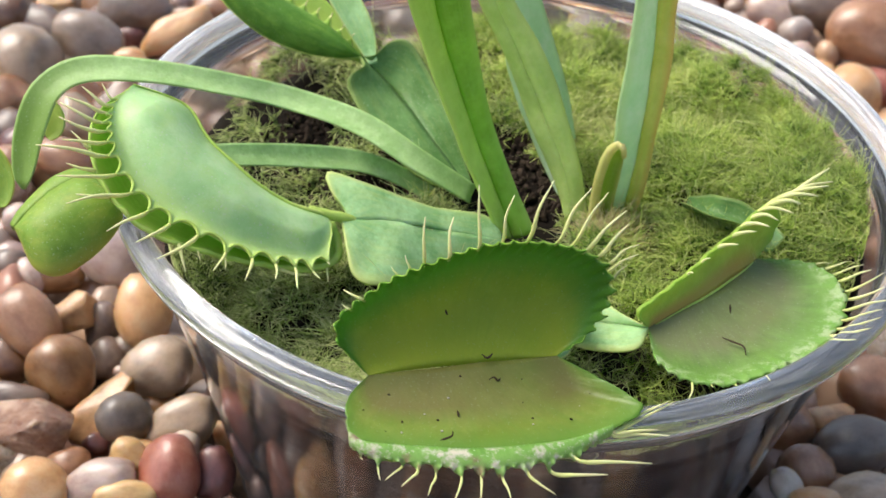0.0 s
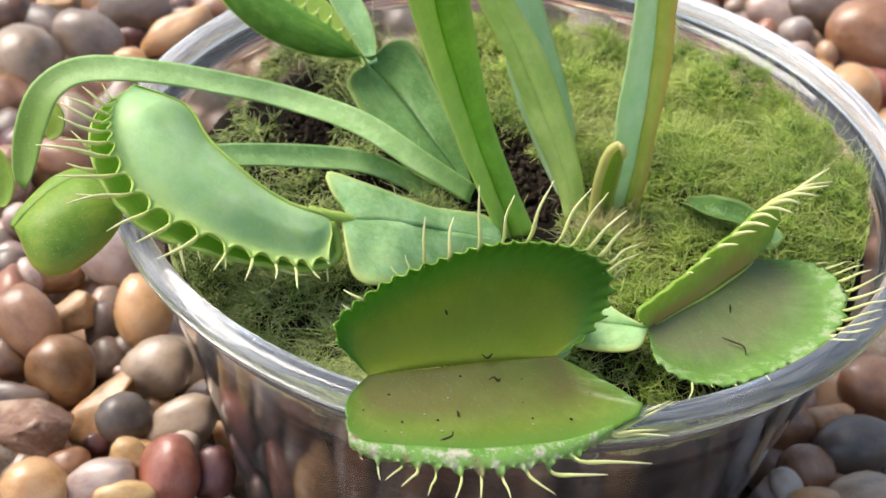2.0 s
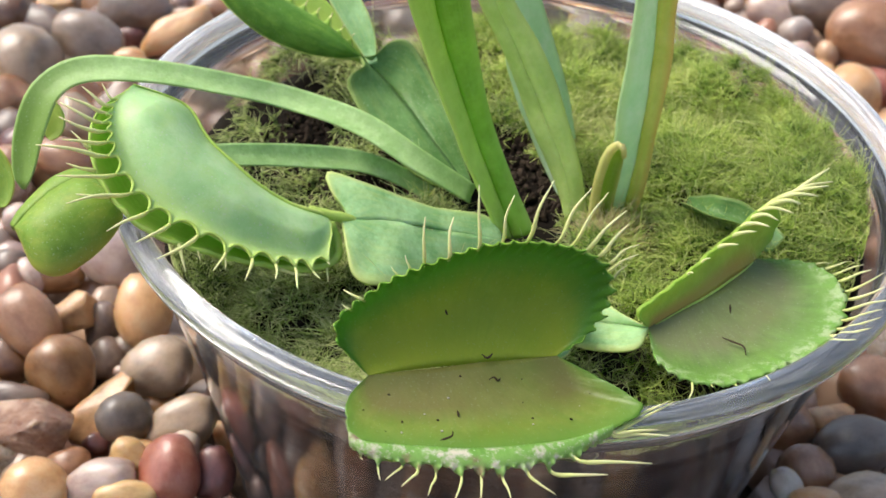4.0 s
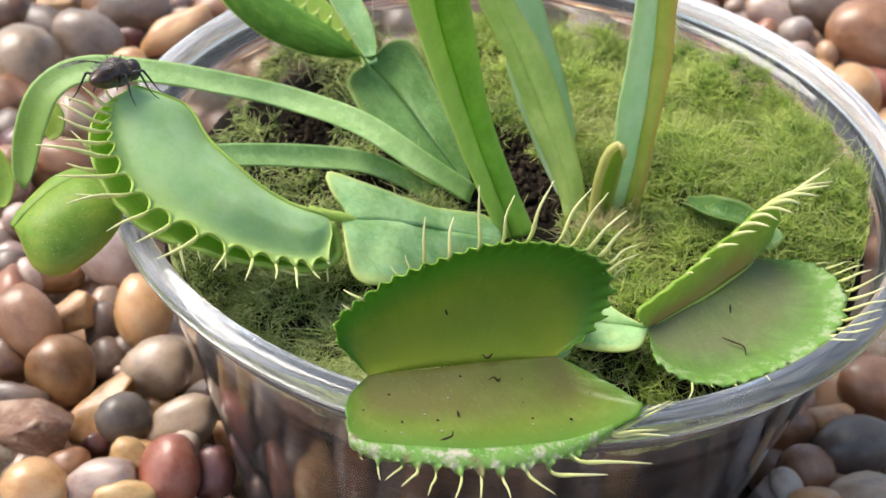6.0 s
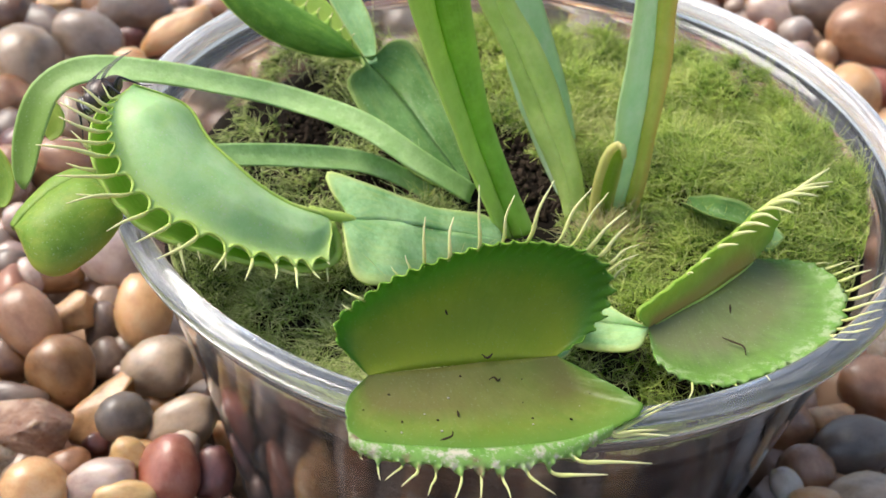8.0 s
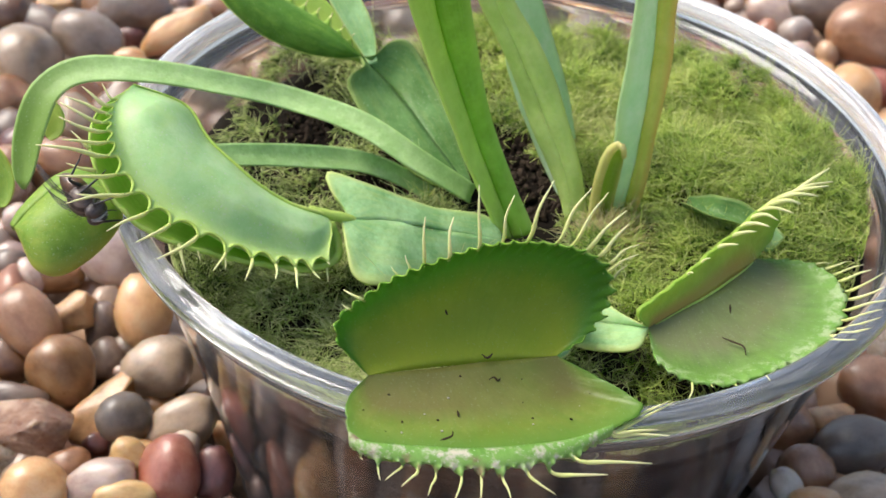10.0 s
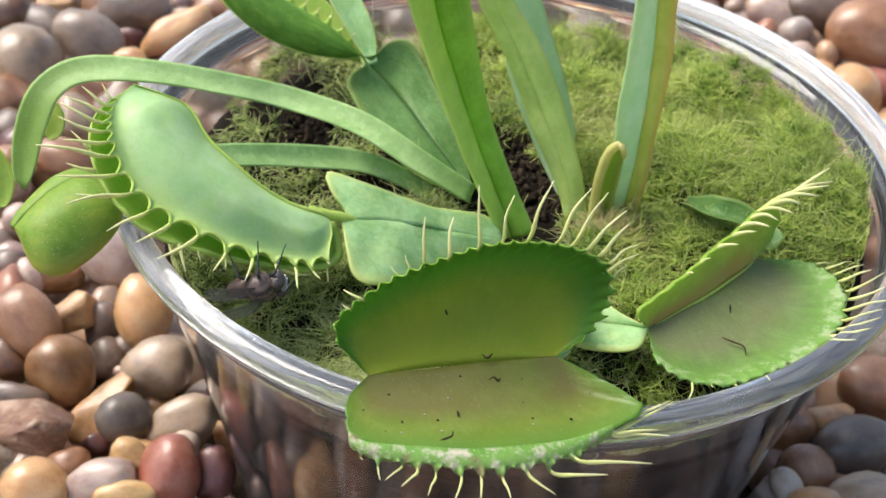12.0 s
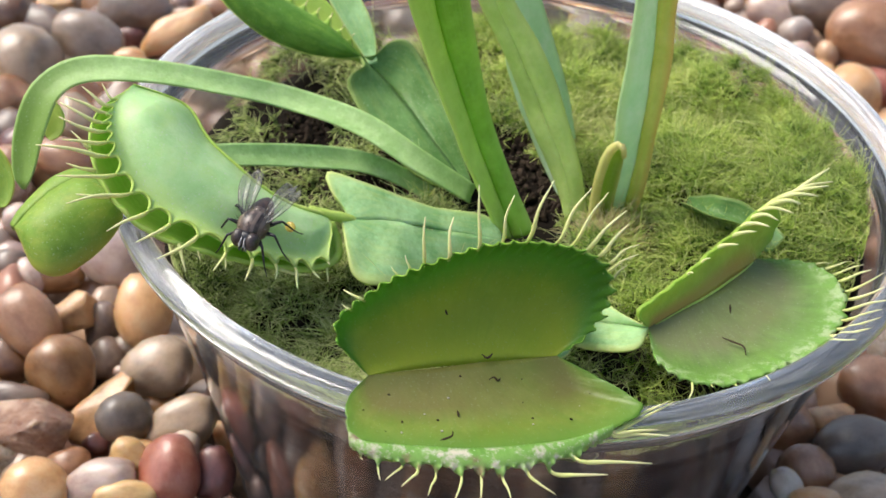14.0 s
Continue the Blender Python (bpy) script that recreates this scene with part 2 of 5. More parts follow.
M_EARTH = soil_material("dark_earth", (0.03, 0.022, 0.018), (0.08, 0.055, 0.04))


def strand_material(name, stops, thin=0.35, vary=0.6):
    m, nodes, links, p = material(name)
    geo = nodes.new("ShaderNodeNewGeometry")
    co = nodes.new("ShaderNodeTexCoord")
    patch = tex_noise(nodes, links, co.outputs["Object"], 95, 3, 0.6)
    add = nodes.new("ShaderNodeMath")
    add.operation = "MULTIPLY_ADD"
    links.new(geo.outputs["Random Per Island"], add.inputs[0])
    add.inputs[1].default_value = vary
    sub = nodes.new("ShaderNodeMath")
    sub.operation = "MULTIPLY_ADD"
    links.new(patch, sub.inputs[0])
    sub.inputs[1].default_value, sub.inputs[2].default_value = 2.3, -0.72 - 0.5 * vary
    links.new(sub.outputs[0], add.inputs[2])
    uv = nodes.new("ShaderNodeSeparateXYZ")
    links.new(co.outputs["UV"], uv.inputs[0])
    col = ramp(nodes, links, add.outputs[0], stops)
    # Strand feet mixed to the darkest stop: shade between strands put into the colour.
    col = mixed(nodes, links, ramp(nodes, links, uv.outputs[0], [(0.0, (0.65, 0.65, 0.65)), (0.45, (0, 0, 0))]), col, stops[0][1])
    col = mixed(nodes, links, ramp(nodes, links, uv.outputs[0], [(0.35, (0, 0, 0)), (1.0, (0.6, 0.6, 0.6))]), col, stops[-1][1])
    links.new(col, p.inputs["Base Color"])
    p.inputs["Roughness"].default_value = 0.5
    t = nodes.new("ShaderNodeBsdfTranslucent")
    links.new(col, t.inputs[0])
    mx = nodes.new("ShaderNodeMixShader")
    mx.inputs[0].default_value = thin
    links.new(p.outputs[0], mx.inputs[1])
    links.new(t.outputs[0], mx.inputs[2])
    links.new(mx.outputs[0], nodes["Material Output"].inputs[0])
    return m


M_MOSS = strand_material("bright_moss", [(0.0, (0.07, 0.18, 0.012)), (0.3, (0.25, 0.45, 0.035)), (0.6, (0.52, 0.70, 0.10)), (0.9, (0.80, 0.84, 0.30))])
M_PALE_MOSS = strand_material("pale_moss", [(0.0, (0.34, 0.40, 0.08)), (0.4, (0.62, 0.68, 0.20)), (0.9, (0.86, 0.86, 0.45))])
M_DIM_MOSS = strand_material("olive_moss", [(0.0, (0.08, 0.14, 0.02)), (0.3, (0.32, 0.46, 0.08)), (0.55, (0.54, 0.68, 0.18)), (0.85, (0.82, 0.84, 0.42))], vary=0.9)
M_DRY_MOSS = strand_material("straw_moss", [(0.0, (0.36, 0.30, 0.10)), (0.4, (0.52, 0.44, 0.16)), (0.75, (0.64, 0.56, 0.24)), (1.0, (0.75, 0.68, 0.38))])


def glass_material(name, rough, low, high, far=0.0):
    """Clear glass under a thin film of scratches and dried limescale; far: white painted on the far side as reflected
    sky.
    """
    m, nodes, links, p = material(name)
    p.inputs["Base Color"].default_value = (0.97, 0.985, 0.98, 1)
    p.inputs["Roughness"].default_value = rough
    p.inputs["IOR"].default_value = 1.48
    p.inputs["Transmission Weight"].default_value = 1.0
    co = nodes.new("ShaderNodeTexCoord")
    bump(nodes, links, p, [(tex_noise(nodes, links, co.outputs["Object"], 45, 2), 0.10, 0.002)])
    film = nodes.new("ShaderNodeBsdfPrincipled")
    film.inputs["Base Color"].default_value = (0.80, 0.82, 0.84, 1)
    film.inputs["Roughness"].default_value = 0.35
    xyz, flat, ring = nodes.new("ShaderNodeSeparateXYZ"), nodes.new("ShaderNodeCombineXYZ"), nodes.new("ShaderNodeCombineXYZ")
    size, turn = nodes.new("ShaderNodeVectorMath"), nodes.new("ShaderNodeMath")
    size.operation, turn.operation = "LENGTH", "ARCTAN2"
    links.new(co.outputs["Object"], xyz.inputs[0])
    for i in (0, 1):
        links.new(xyz.outputs[i], flat.inputs[i])
        links.new(xyz.outputs[i], turn.inputs[i])
    links.new(flat.outputs[0], size.inputs[0])
    links.new(size.outputs["Value"], ring.inputs[0])
    links.new(xyz.outputs[2], ring.inputs[1])
    slow = nodes.new("ShaderNodeMath")
    slow.operation = "MULTIPLY"
    slow.inputs[1].default_value = 0.0004
    links.new(turn.outputs[0], slow.inputs[0])
    links.new(slow.outputs[0], ring.inputs[2])
    n = tex_noise(nodes, links, ring.outputs[0], 2200, 4, 0.7)
    mx = nodes.new("ShaderNodeMixShader")
    lime_glare = ramp(nodes, links, n, [(0.48, (low,) * 3), (0.64, (high,) * 3)])
    # The far side is whitened further for the sky its rim would reflect.
    if far:
        side = nodes.new("ShaderNodeMapRange")
        side.inputs["From Min"].default_value, side.inputs["From Max"].default_value = -0.015, 0.03
        links.new(xyz.outputs[1], side.inputs["Value"])
        lime_glare = mixed(nodes, links, side.outputs[0], lime_glare, ramp(nodes, links, n, [(0.44, (far * 0.25,) * 3), (0.6, (far,) * 3)]))
    links.new(lime_glare, mx.inputs[0])
    links.new(p.outputs[0], mx.inputs[1])
    links.new(film.outputs[0], mx.inputs[2])
    links.new(mx.outputs[0], nodes["Material Output"].inputs[0])
    return m


M_GLASS = glass_material("clear_glass", 0.08, 0.02, 0.10)
M_RIM_GLASS = glass_material("hazy_rim_glass", 0.05, 0.02, 0.2, 0.6)


# ---- mesh helpers ----
def spline(points, n):
    """n points along a smooth curve through the given ones, even in length."""
    p = np.array(points, float)
    q = np.vstack([2 * p[0] - p[1], p, 2 * p[-1] - p[-2]])
    fine = []
    for i in range(len(p) - 1):
        a, b, c, d = q[i:i + 4]
        for k in range(16):
            t = k / 16
            fine.append(0.5 * (2 * b + (c - a) * t + (2 * a - 5 * b + 4 * c - d) * t * t + (3 * b - a - 3 * c + d) * t ** 3))
    fine.append(p[-1])
    fine = np.array(fine)
    s = np.r_[0, np.cumsum(np.linalg.norm(np.diff(fine, axis=0), axis=1))]
    u = np.linspace(0, s[-1], n)
    return np.stack([np.interp(u, s, fine[:, k]) for k in range(fine.shape[1])], 1)


def unit(v):
    return v / np.maximum(np.linalg.norm(v, axis=-1, keepdims=True), 1e-9)


def part(name, verts, faces, mat, parent=None, label="", uvs=None, smooth=True):
    """Links one mesh object; verts in millimetres, uvs one pair a vertex."""
    me = bpy.data.meshes.new(name)
    me.from_pydata((np.asarray(verts, float) * MM).tolist(), [], [tuple(f) for f in faces])
    if uvs is not None:
        layer = me.uv_layers.new(name="UVMap")
        idx = np.zeros(len(me.loops), int)
        me.loops.foreach_get("vertex_index", idx)
        layer.data.foreach_set("uv", np.asarray(uvs, float)[idx].ravel())
    if smooth:
        me.polygons.foreach_set("use_smooth", [True] * len(me.polygons))
    me.materials.append(mat)
    me.update()
    ob = new(name, me)
    if parent:
        ob.parent = parent
        ob.matrix_parent_inverse = parent.matrix_basis.inverted()
    if label:
        ob["label"] = label
    return ob


def shell(front, normal, thick, vs, us):
    """Closes a grid of points (rows along, columns across) into a thin body; returns verts, faces, uvs."""
    nu, nv = front.shape[:2]
    rim = np.minimum(1, 0.5 + 3 * np.minimum(np.linspace(0, 1, nv), 1 - np.linspace(0, 1, nv)) * 2)
    back = front - normal * thick * rim[None, :, None]
    verts = np.vstack([front.reshape(-1, 3), back.reshape(-1, 3)])
    uv = np.stack([np.repeat(us, nv), np.tile(vs, nu)], 1)
    o, faces = nu * nv, []
    for i in range(nu - 1):
        for j in range(nv - 1):
            a = i * nv + j
            faces.append((a, a + nv, a + nv + 1, a + 1))
            faces.append((o + a, o + a + 1, o + a + nv + 1, o + a + nv))
    for i in range(nu - 1):
        a, b = i * nv, i * nv + nv - 1
        faces.append((a, o + a, o + a + nv, a + nv))
        faces.append((b, b + nv, o + b + nv, o + b))
    for j in range(nv - 1):
        a, b = j, (nu - 1) * nv + j
        faces.append((a, a + 1, o + a + 1, o + a))
        faces.append((b, o + b, o + b + 1, b + 1))
    return verts, faces, np.vstack([uv, uv])


def patch(inner, outer, facing, bulge=1.0, thick=0.7, nu=49, nv=15, ripple=0, depth=0.0, scallop=0.0, lip=0.0, seed=0, peaks=(), flat=2.0, ragged=0.0, collar=0.0):
    """A blade between two curves, cupped away from facing by bulge; ripple: folds along the margin; collar: where its plump body ends and a flat hem begins."""
    a, b = spline(inner, nu), spline(outer, nu)
    v = np.linspace(0, 1, nv) ** 0.85
    t = np.linspace(0, 1, nu)
    g = a[:, None] * (1 - v)[None, :, None] + b[:, None] * v[None, :, None]
    if scallop:
        at_teeth = np.array([0.0] + sorted(p[0] for p in peaks) + [1.0])
        k = np.clip(np.searchsorted(at_teeth, t) - 1, 0, len(at_teeth) - 2)
        x = 2 * (t - at_teeth[k]) / np.maximum(at_teeth[k + 1] - at_teeth[k], 1e-6) - 1
        out = (1 - np.sqrt(np.maximum(0, 1 - x * x))) - 0.25
        g = g + unit(b - a)[:, None] * (scallop * out * np.minimum(1, 6 * np.sin(np.pi * t)))[:, None, None] * (np.clip((v - 0.91) / 0.09, 0, 1) ** 1.5)[None, :, None]
    if ragged:
        rag = np.array([noise.noise(Vector(p) * 1.3) + 0.6 * noise.noise(Vector(p) * 3.1) for p in b])
        g = g + unit(b - a)[:, None] * (ragged * rag * np.minimum(1, 5 * np.sin(np.pi * t)))[:, None, None] * (np.clip((v - 0.7) / 0.3, 0, 1) ** 2)[None, :, None]
    du, dv = np.gradient(g, axis=0), np.gradient(g, axis=1)
    n = np.cross(du, dv)
    mean = unit(n.sum((0, 1)))
    if mean @ np.array(facing, float) < 0:
        n, mean = -n, -mean
    n = unit(unit(n) + 1.5 * mean)
    size = np.linalg.norm(b - a, axis=1)
    size = size / size.max()
    h = bulge * (1 - np.abs(2 * v - 1) ** flat)[None] * size[:, None]
    if collar:
        ease = lambda x: x * x * (3 - 2 * x)
        body = np.sin(np.clip(v / 0.36, 0, 1) * np.pi / 2) * (1 - ease(np.clip((v - collar + 0.34) / 0.36, 0, 1)))
        ends = ease(np.clip((t - 0.01) / 0.22, 0, 1)) * ease(np.clip((1 - t) / 0.16, 0, 1))
        h = bulge * body[None] * ends[:, None] * np.minimum(1, size * 1.3)[:, None] + 0.35 * bulge * (np.clip((v - 0.86) / 0.14, 0, 1) ** 2)[None] * ends[:, None]
    h = h + lip * (np.clip((v - 0.78) / 0.22, 0, 1) ** 2)[None] * np.sin(np.pi * t)[:, None]
    if depth:
        h = h + depth * (np.clip((v - 0.8) / 0.2, 0, 1) ** 1.5)[None] * np.cos(2 * np.pi * ripple * t)[:, None] * np.sin(np.pi * t)[:, None] ** 0.5
    wob = np.array([[noise.noise(Vector(p) * 0.16 + Vector((seed, 0, 0))) for p in row] for row in g])
    g = g + n * (h + 0.35 * wob * np.minimum(1, size[:, None] * 2))[..., None]
    return g, n, thick, v, t, a, b


def blade(name, pieces, mat, parent, label=""):
    """One mesh from several patches that share a midrib."""
    verts, faces, uvs, o = [], [], [], 0
    for g, n, thick, v, t, a, b in pieces:
        w, f, u = shell(g, n, thick, v, t)
        verts.append(w), uvs.append(u)
        faces += [tuple(i + o for i in q) for q in f]
        o += len(w)
    return part(name, np.vstack(verts), faces, mat, parent, label, np.vstack(uvs))


def ribbon(name, points, widths, facing, mat, parent, label="", thick=0.9, fold=0.25, nu=60, nv=11):
    """A long leaf along a curve; fold: how far its edges rise towards facing, against its half width."""
    c = spline(points, nu)
    t = np.linspace(0, 1, nu)
    w = np.interp(t, np.linspace(0, 1, len(widths)), widths)
    w = np.convolve(np.pad(w, 4, mode="edge"), np.ones(9) / 9, "valid")
    w = w * np.sqrt(np.maximum(0.02, 1 - np.clip((t - 0.95) / 0.05, 0, 1) ** 2))
    tan = unit(np.gradient(c, axis=0))
    side = unit(np.cross(tan, np.broadcast_to(np.array(facing, float), tan.shape)))
    up = unit(np.cross(side, tan))
    s = np.linspace(-1, 1, nv)
    prof = np.abs(s) ** 1.6 * fold
    wob = np.array([noise.noise(Vector(p) * 0.12) for p in c])
    g = c[:, None] + side[:, None] * (s[None, :, None] * w[:, None, None] * 0.5) + up[:, None] * ((prof[None] * w[:, None] * 0.5) + 0.5 * wob[:, None] * s[None] * 0.5)[..., None]
    keel = (1 - np.abs(s)) * 0.5 + 0.5
    nn = np.broadcast_to(up[:, None], g.shape) * keel[None, :, None]
    verts, faces, uvs = shell(g, nn, thick, np.abs(s), t)
    return part(name, verts, faces, mat, parent, label, uvs)


def tube_data(points, radii, sides=6, nu=9):
    c = spline(points, nu)
    r = np.interp(np.linspace(0, 1, nu), np.linspace(0, 1, len(radii)), radii)
    tan = unit(np.gradient(c, axis=0))
    ref = np.array((0.3, 0.2, 1.0)) if abs(tan[0][2]) < 0.9 else np.array((1.0, 0.1, 0.0))
    e1 = unit(np.cross(tan, ref))
    e2 = np.cross(tan, e1)
    ang = np.arange(sides) * 2 * np.pi / sides
    ring = e1[:, None] * np.cos(ang)[None, :, None] + e2[:, None] * np.sin(ang)[None, :, None]
    v = (c[:, None] + ring * r[:, None, None]).reshape(-1, 3)
    f = [(i * sides + k, i * sides + (k + 1) % sides, (i + 1) * sides + (k + 1) % sides, (i + 1) * sides + k) for i in range(nu - 1) for k in range(sides)]
    f += [tuple(range(sides))[::-1], tuple((nu - 1) * sides + k for k in range(sides))]
    return v, f, np.repeat(np.linspace(0, 1, nu), sides)


def tube(name, points, radii, mat, parent=None, label="", sides=6, nu=9):
    v, f, t = tube_data(points, radii, sides, nu)
    return part(name, v, f, mat, parent, label, np.stack([t, t], 1))


def lathe(profile, n=128):
    """Verts and faces of a closed profile (r, z) turned round the z axis."""
    ang = np.arange(n) * 2 * np.pi / n
    p = np.array(profile, float)
    k = len(p)
    v = np.stack([p[None, :, 0] * np.cos(ang)[:, None], p[None, :, 0] * np.sin(ang)[:, None], np.broadcast_to(p[None, :, 1], (n, k))], 2).reshape(-1, 3)
    f = [(i * k + j, ((i + 1) % n) * k + j, ((i + 1) % n) * k + (j + 1) % k, i * k + (j + 1) % k) for i in range(n) for j in range(k)]
    return v, f


# ---- ground ----
def ground():
    n = 60
    xs = np.sign(np.linspace(-1, 1, n)) * np.abs(np.linspace(-1, 1, n)) ** 3 * 40000
    v = [(x, y, noise.noise(Vector((x, y, 0)) * 0.02) * 1.0 - 2.0) for x in xs for y in xs]
    f = [(i * n + j, (i + 1) * n + j, (i + 1) * n + j + 1, i * n + j + 1) for i in range(n - 1) for j in range(n - 1)]
    tagged(part("ground", v, f, M_EARTH), "dark damp earth under a bed of pebbles", "ground", kind="structure")


ground()


# ---- pot ----
def glass_pot():
    pot = tagged(new("glass_pot"), "clear tapering glass bowl with a thick rounded rim, standing among pebbles", "glass bowl")
    outer = spline([(37, -1), (40.5, 6), (43, 22), (46.5, 40), (50, 55), (53.2, 66.4)], 20).tolist()
    inner = spline([(51.6, 66.4), (48.0, 54), (44.5, 39), (41, 22), (38, 8), (34, 4)], 20).tolist()
    v, f = lathe([(0.01, -1), *outer, *inner, (0.01, 4)], 160)
    part("bowl", v, f, M_GLASS, pot, "clear tapering glass wall").visible_shadow = False
    bead = [(53.4 + 1.65 * math.copysign(abs(math.cos(a)) ** 0.8, math.cos(a)), 68.3 + 1.8 * math.copysign(abs(math.sin(a)) ** 0.85, math.sin(a))) for a in np.linspace(0, 2 * math.pi, 32, endpoint=False)]
    v, f = lathe(bead, 160)
    part("rim", v, f, M_RIM_GLASS, pot, "thick rounded rim, scratched and whitish").visible_shadow = False
    return pot


glass_pot()


RISE = 4.6
BARE = ((2.0, 2.5, 8.0), (0.0, 10.0, 6.0), (19.0, -6.0, 2.2), (-33.0, 36.0, 6.0), (46.8, 10.0, 4.0), (14.0, -40.0, 4.0), (18.5, -9.0, 2.0), (13.0, -31.0, 6.5), (29.0, -31.0, 12.0))


def rise(x, y):
    """The peat is heaped up towards the right and the back of the bowl."""
    return RISE * min(1, max(0, (x - 16) / 26)) * min(1, max(0, (y + 22) / 14))


def soil():
    rings = [(0.01, 5), (33, 5.2), (39.2, 9), (42.0, 22), (45.5, 39), (48.9, 54), (49.5, 56.5), (45, 58.3), (30, 58.8), (15, 59), (0.01, 59)]
    v, f = lathe(rings, 96)
    v = np.array([p + np.array((0, 0, 0.9 * noise.noise(Vector(p) * 0.25) + rise(p[0], p[1]) if p[2] > 56 else 0)) for p in v])
    tagged(part("potting_soil", v, f, M_SOIL), "dark crumbly peat filling the glass bowl", "soil", kind="stuff")


soil()


def peat_crumbs():
    """Loose crumbs and fibres where the peat lies bare."""
    rng = random.Random(31)
    bm = bmesh.new()
    bmesh.ops.create_icosphere(bm, subdivisions=1, radius=1)
    bm.verts.index_update()
    co = np.array([q.co[:] for q in bm.verts])
    fa = np.array([[q.index for q in f.verts] for f in bm.faces])
    bm.free()
    verts, faces = [], []
    for bx, by, wide in BARE + ((-26.0, 9.0, 12.0), (-22.0, -18.0, 14.0), (-14.0, 4.0, 6.0)):
        for _ in range(int(wide * wide * 5)):
            r, a = wide * math.sqrt(rng.random()), rng.uniform(0, 6.283)
            x, y = bx + r * math.cos(a), by + r * math.sin(a)
            if math.hypot(x, y) > 47.5:
                continue
            size = rng.uniform(0.18, 0.6) * (1.7 if rng.random() < 0.12 else 1)
            m = np.array(Euler((rng.uniform(0, 6), rng.uniform(0, 6), rng.uniform(0, 6))).to_matrix())
            lump = co * (1 + 0.5 * np.array([noise.noise(Vector(p) * 1.7 + Vector((x, y, 0))) for p in co]))[:, None]
            faces.append(fa + len(verts) * len(co))
            verts.append((lump * np.array((rng.uniform(0.8, 2.0), 1.0, 0.7)) * size) @ m.T + np.array((x, y, 59.0 + rise(x, y) + rng.uniform(-0.2, 0.7))))
    tagged(part("peat_crumbs", np.vstack(verts), np.vstack(faces).tolist(), M_CRUMBS, smooth=False), "loose dark peat crumbs on the soil", "soil", kind="stuff")


peat_crumbs()


# ---- moss ----
def hummock(x, y):
    """The moss grows in small domes: how high over the peat, and the way out from the dome's middle."""
    spread, middles = noise.voronoi(Vector((x + 1.5 * noise.noise(Vector((x, y, 2)) * 0.3), y, 0.0)) * 0.145)
    m = middles[0] / 0.145
    return max(0.0, 1 - (spread[0] / 0.8) ** 2), (x - m[0]) * 0.145, (y - m[1]) * 0.145


def swell(x, y):
    """Height of the moss cushion over the plan."""
    return 58.8 + 2.4 * noise.noise(Vector((x, y, 0)) * 0.09) + 4.4 * hummock(x, y)[0] + rise(x, y)


def strands(name, mat, stems, each, inside, length, radius, lean, label, seed, wave=0.14):
    """A tangle of fine curling three-sided threads rooted over the plan where inside() allows."""
    rng = np.random.default_rng(seed)
    count = stems * each
    root, thick, out = [], [], []
    while len(root) < stems:
        x, y = rng.uniform(-48.8, 48.8, 2)
        if math.hypot(x, y) > 48.6:
            continue
        keep = inside(x, y)
        if rng.random() < keep:
            root.append((x, y, swell(x, y) - 0.8 + (rng.uniform(-0.6, 1.2) if each > 1 else 0))), thick.append(keep)
            out.append(hummock(x, y)[1:])
    root, thick, out = np.repeat(np.array(root), each, 0), np.repeat(np.array(thick), each), np.repeat(np.array(out), each, 0)
    nu, sides = 6, 3
    L = rng.uniform(*length, count) * (0.7 + 0.3 * np.minimum(1, thick))
    az, k = rng.uniform(0, 2 * np.pi, count), rng.uniform(*lean, count)
    d = unit(np.stack([np.cos(az) * k + out[:, 0] * 1.6, np.sin(az) * k + out[:, 1] * 1.6, np.ones(count)], 1))
    bend = rng.normal(0, 0.5, (count, 3)) * (1, 1, 0.5) - np.stack([0 * k, 0 * k, 0.3 * k], 1)
    curl = rng.normal(0, 0.55, (count, 3))
    swing = unit(rng.normal(0, 1, (count, 3))) * (wave * L * rng.uniform(0.3, 1.3, count))[:, None]
    t = np.linspace(0, 1, nu)[None, :, None]
    c = root[:, None] + (d * L[:, None])[:, None] * t + (bend * L[:, None])[:, None] * t ** 2 * 0.8 + (curl * L[:, None])[:, None] * t ** 3 * 0.6
    c = c + swing[:, None] * np.sin(t * (rng.uniform(5, 9, count))[:, None, None])
    c[..., 2] = np.maximum(c[..., 2], 58.6 + RISE * np.clip((c[..., 0] - 16) / 26, 0, 1) * np.clip((c[..., 1] + 22) / 14, 0, 1) + rng.uniform(0, 0.8, count)[:, None])
    far = np.hypot(c[..., 0], c[..., 1])
    c[..., :2] *= np.minimum(1, 48.4 / np.maximum(far, 1e-6))[..., None]
    r = rng.uniform(*radius, count)[:, None] * np.array((1.0, 1.1, 1.0, 0.85, 0.6, 0.2))[None]
    tan = unit(np.gradient(c, axis=1))
    e1 = unit(np.cross(tan, np.array((0.31, 0.77, 0.2))))
    e2 = np.cross(tan, e1)
    ring = [c + (e1 * math.cos(q) + e2 * math.sin(q)) * r[..., None] for q in (0, 2.094, 4.189)]
    verts = np.stack(ring, 1).reshape(-1, 3)
    one = np.array([(a * nu + i, (a + 1) % 3 * nu + i, (a + 1) % 3 * nu + i + 1, a * nu + i + 1) for a in range(3) for i in range(nu - 1)])
    faces = (one[None] + (np.arange(count) * sides * nu)[:, None, None]).reshape(-1, 4).tolist()
    along = np.tile(np.linspace(0, 1, nu), count * sides)
    return tagged(part(name, verts, faces, mat, uvs=np.stack([along, along], 1)), label, "moss", kind="stuff")


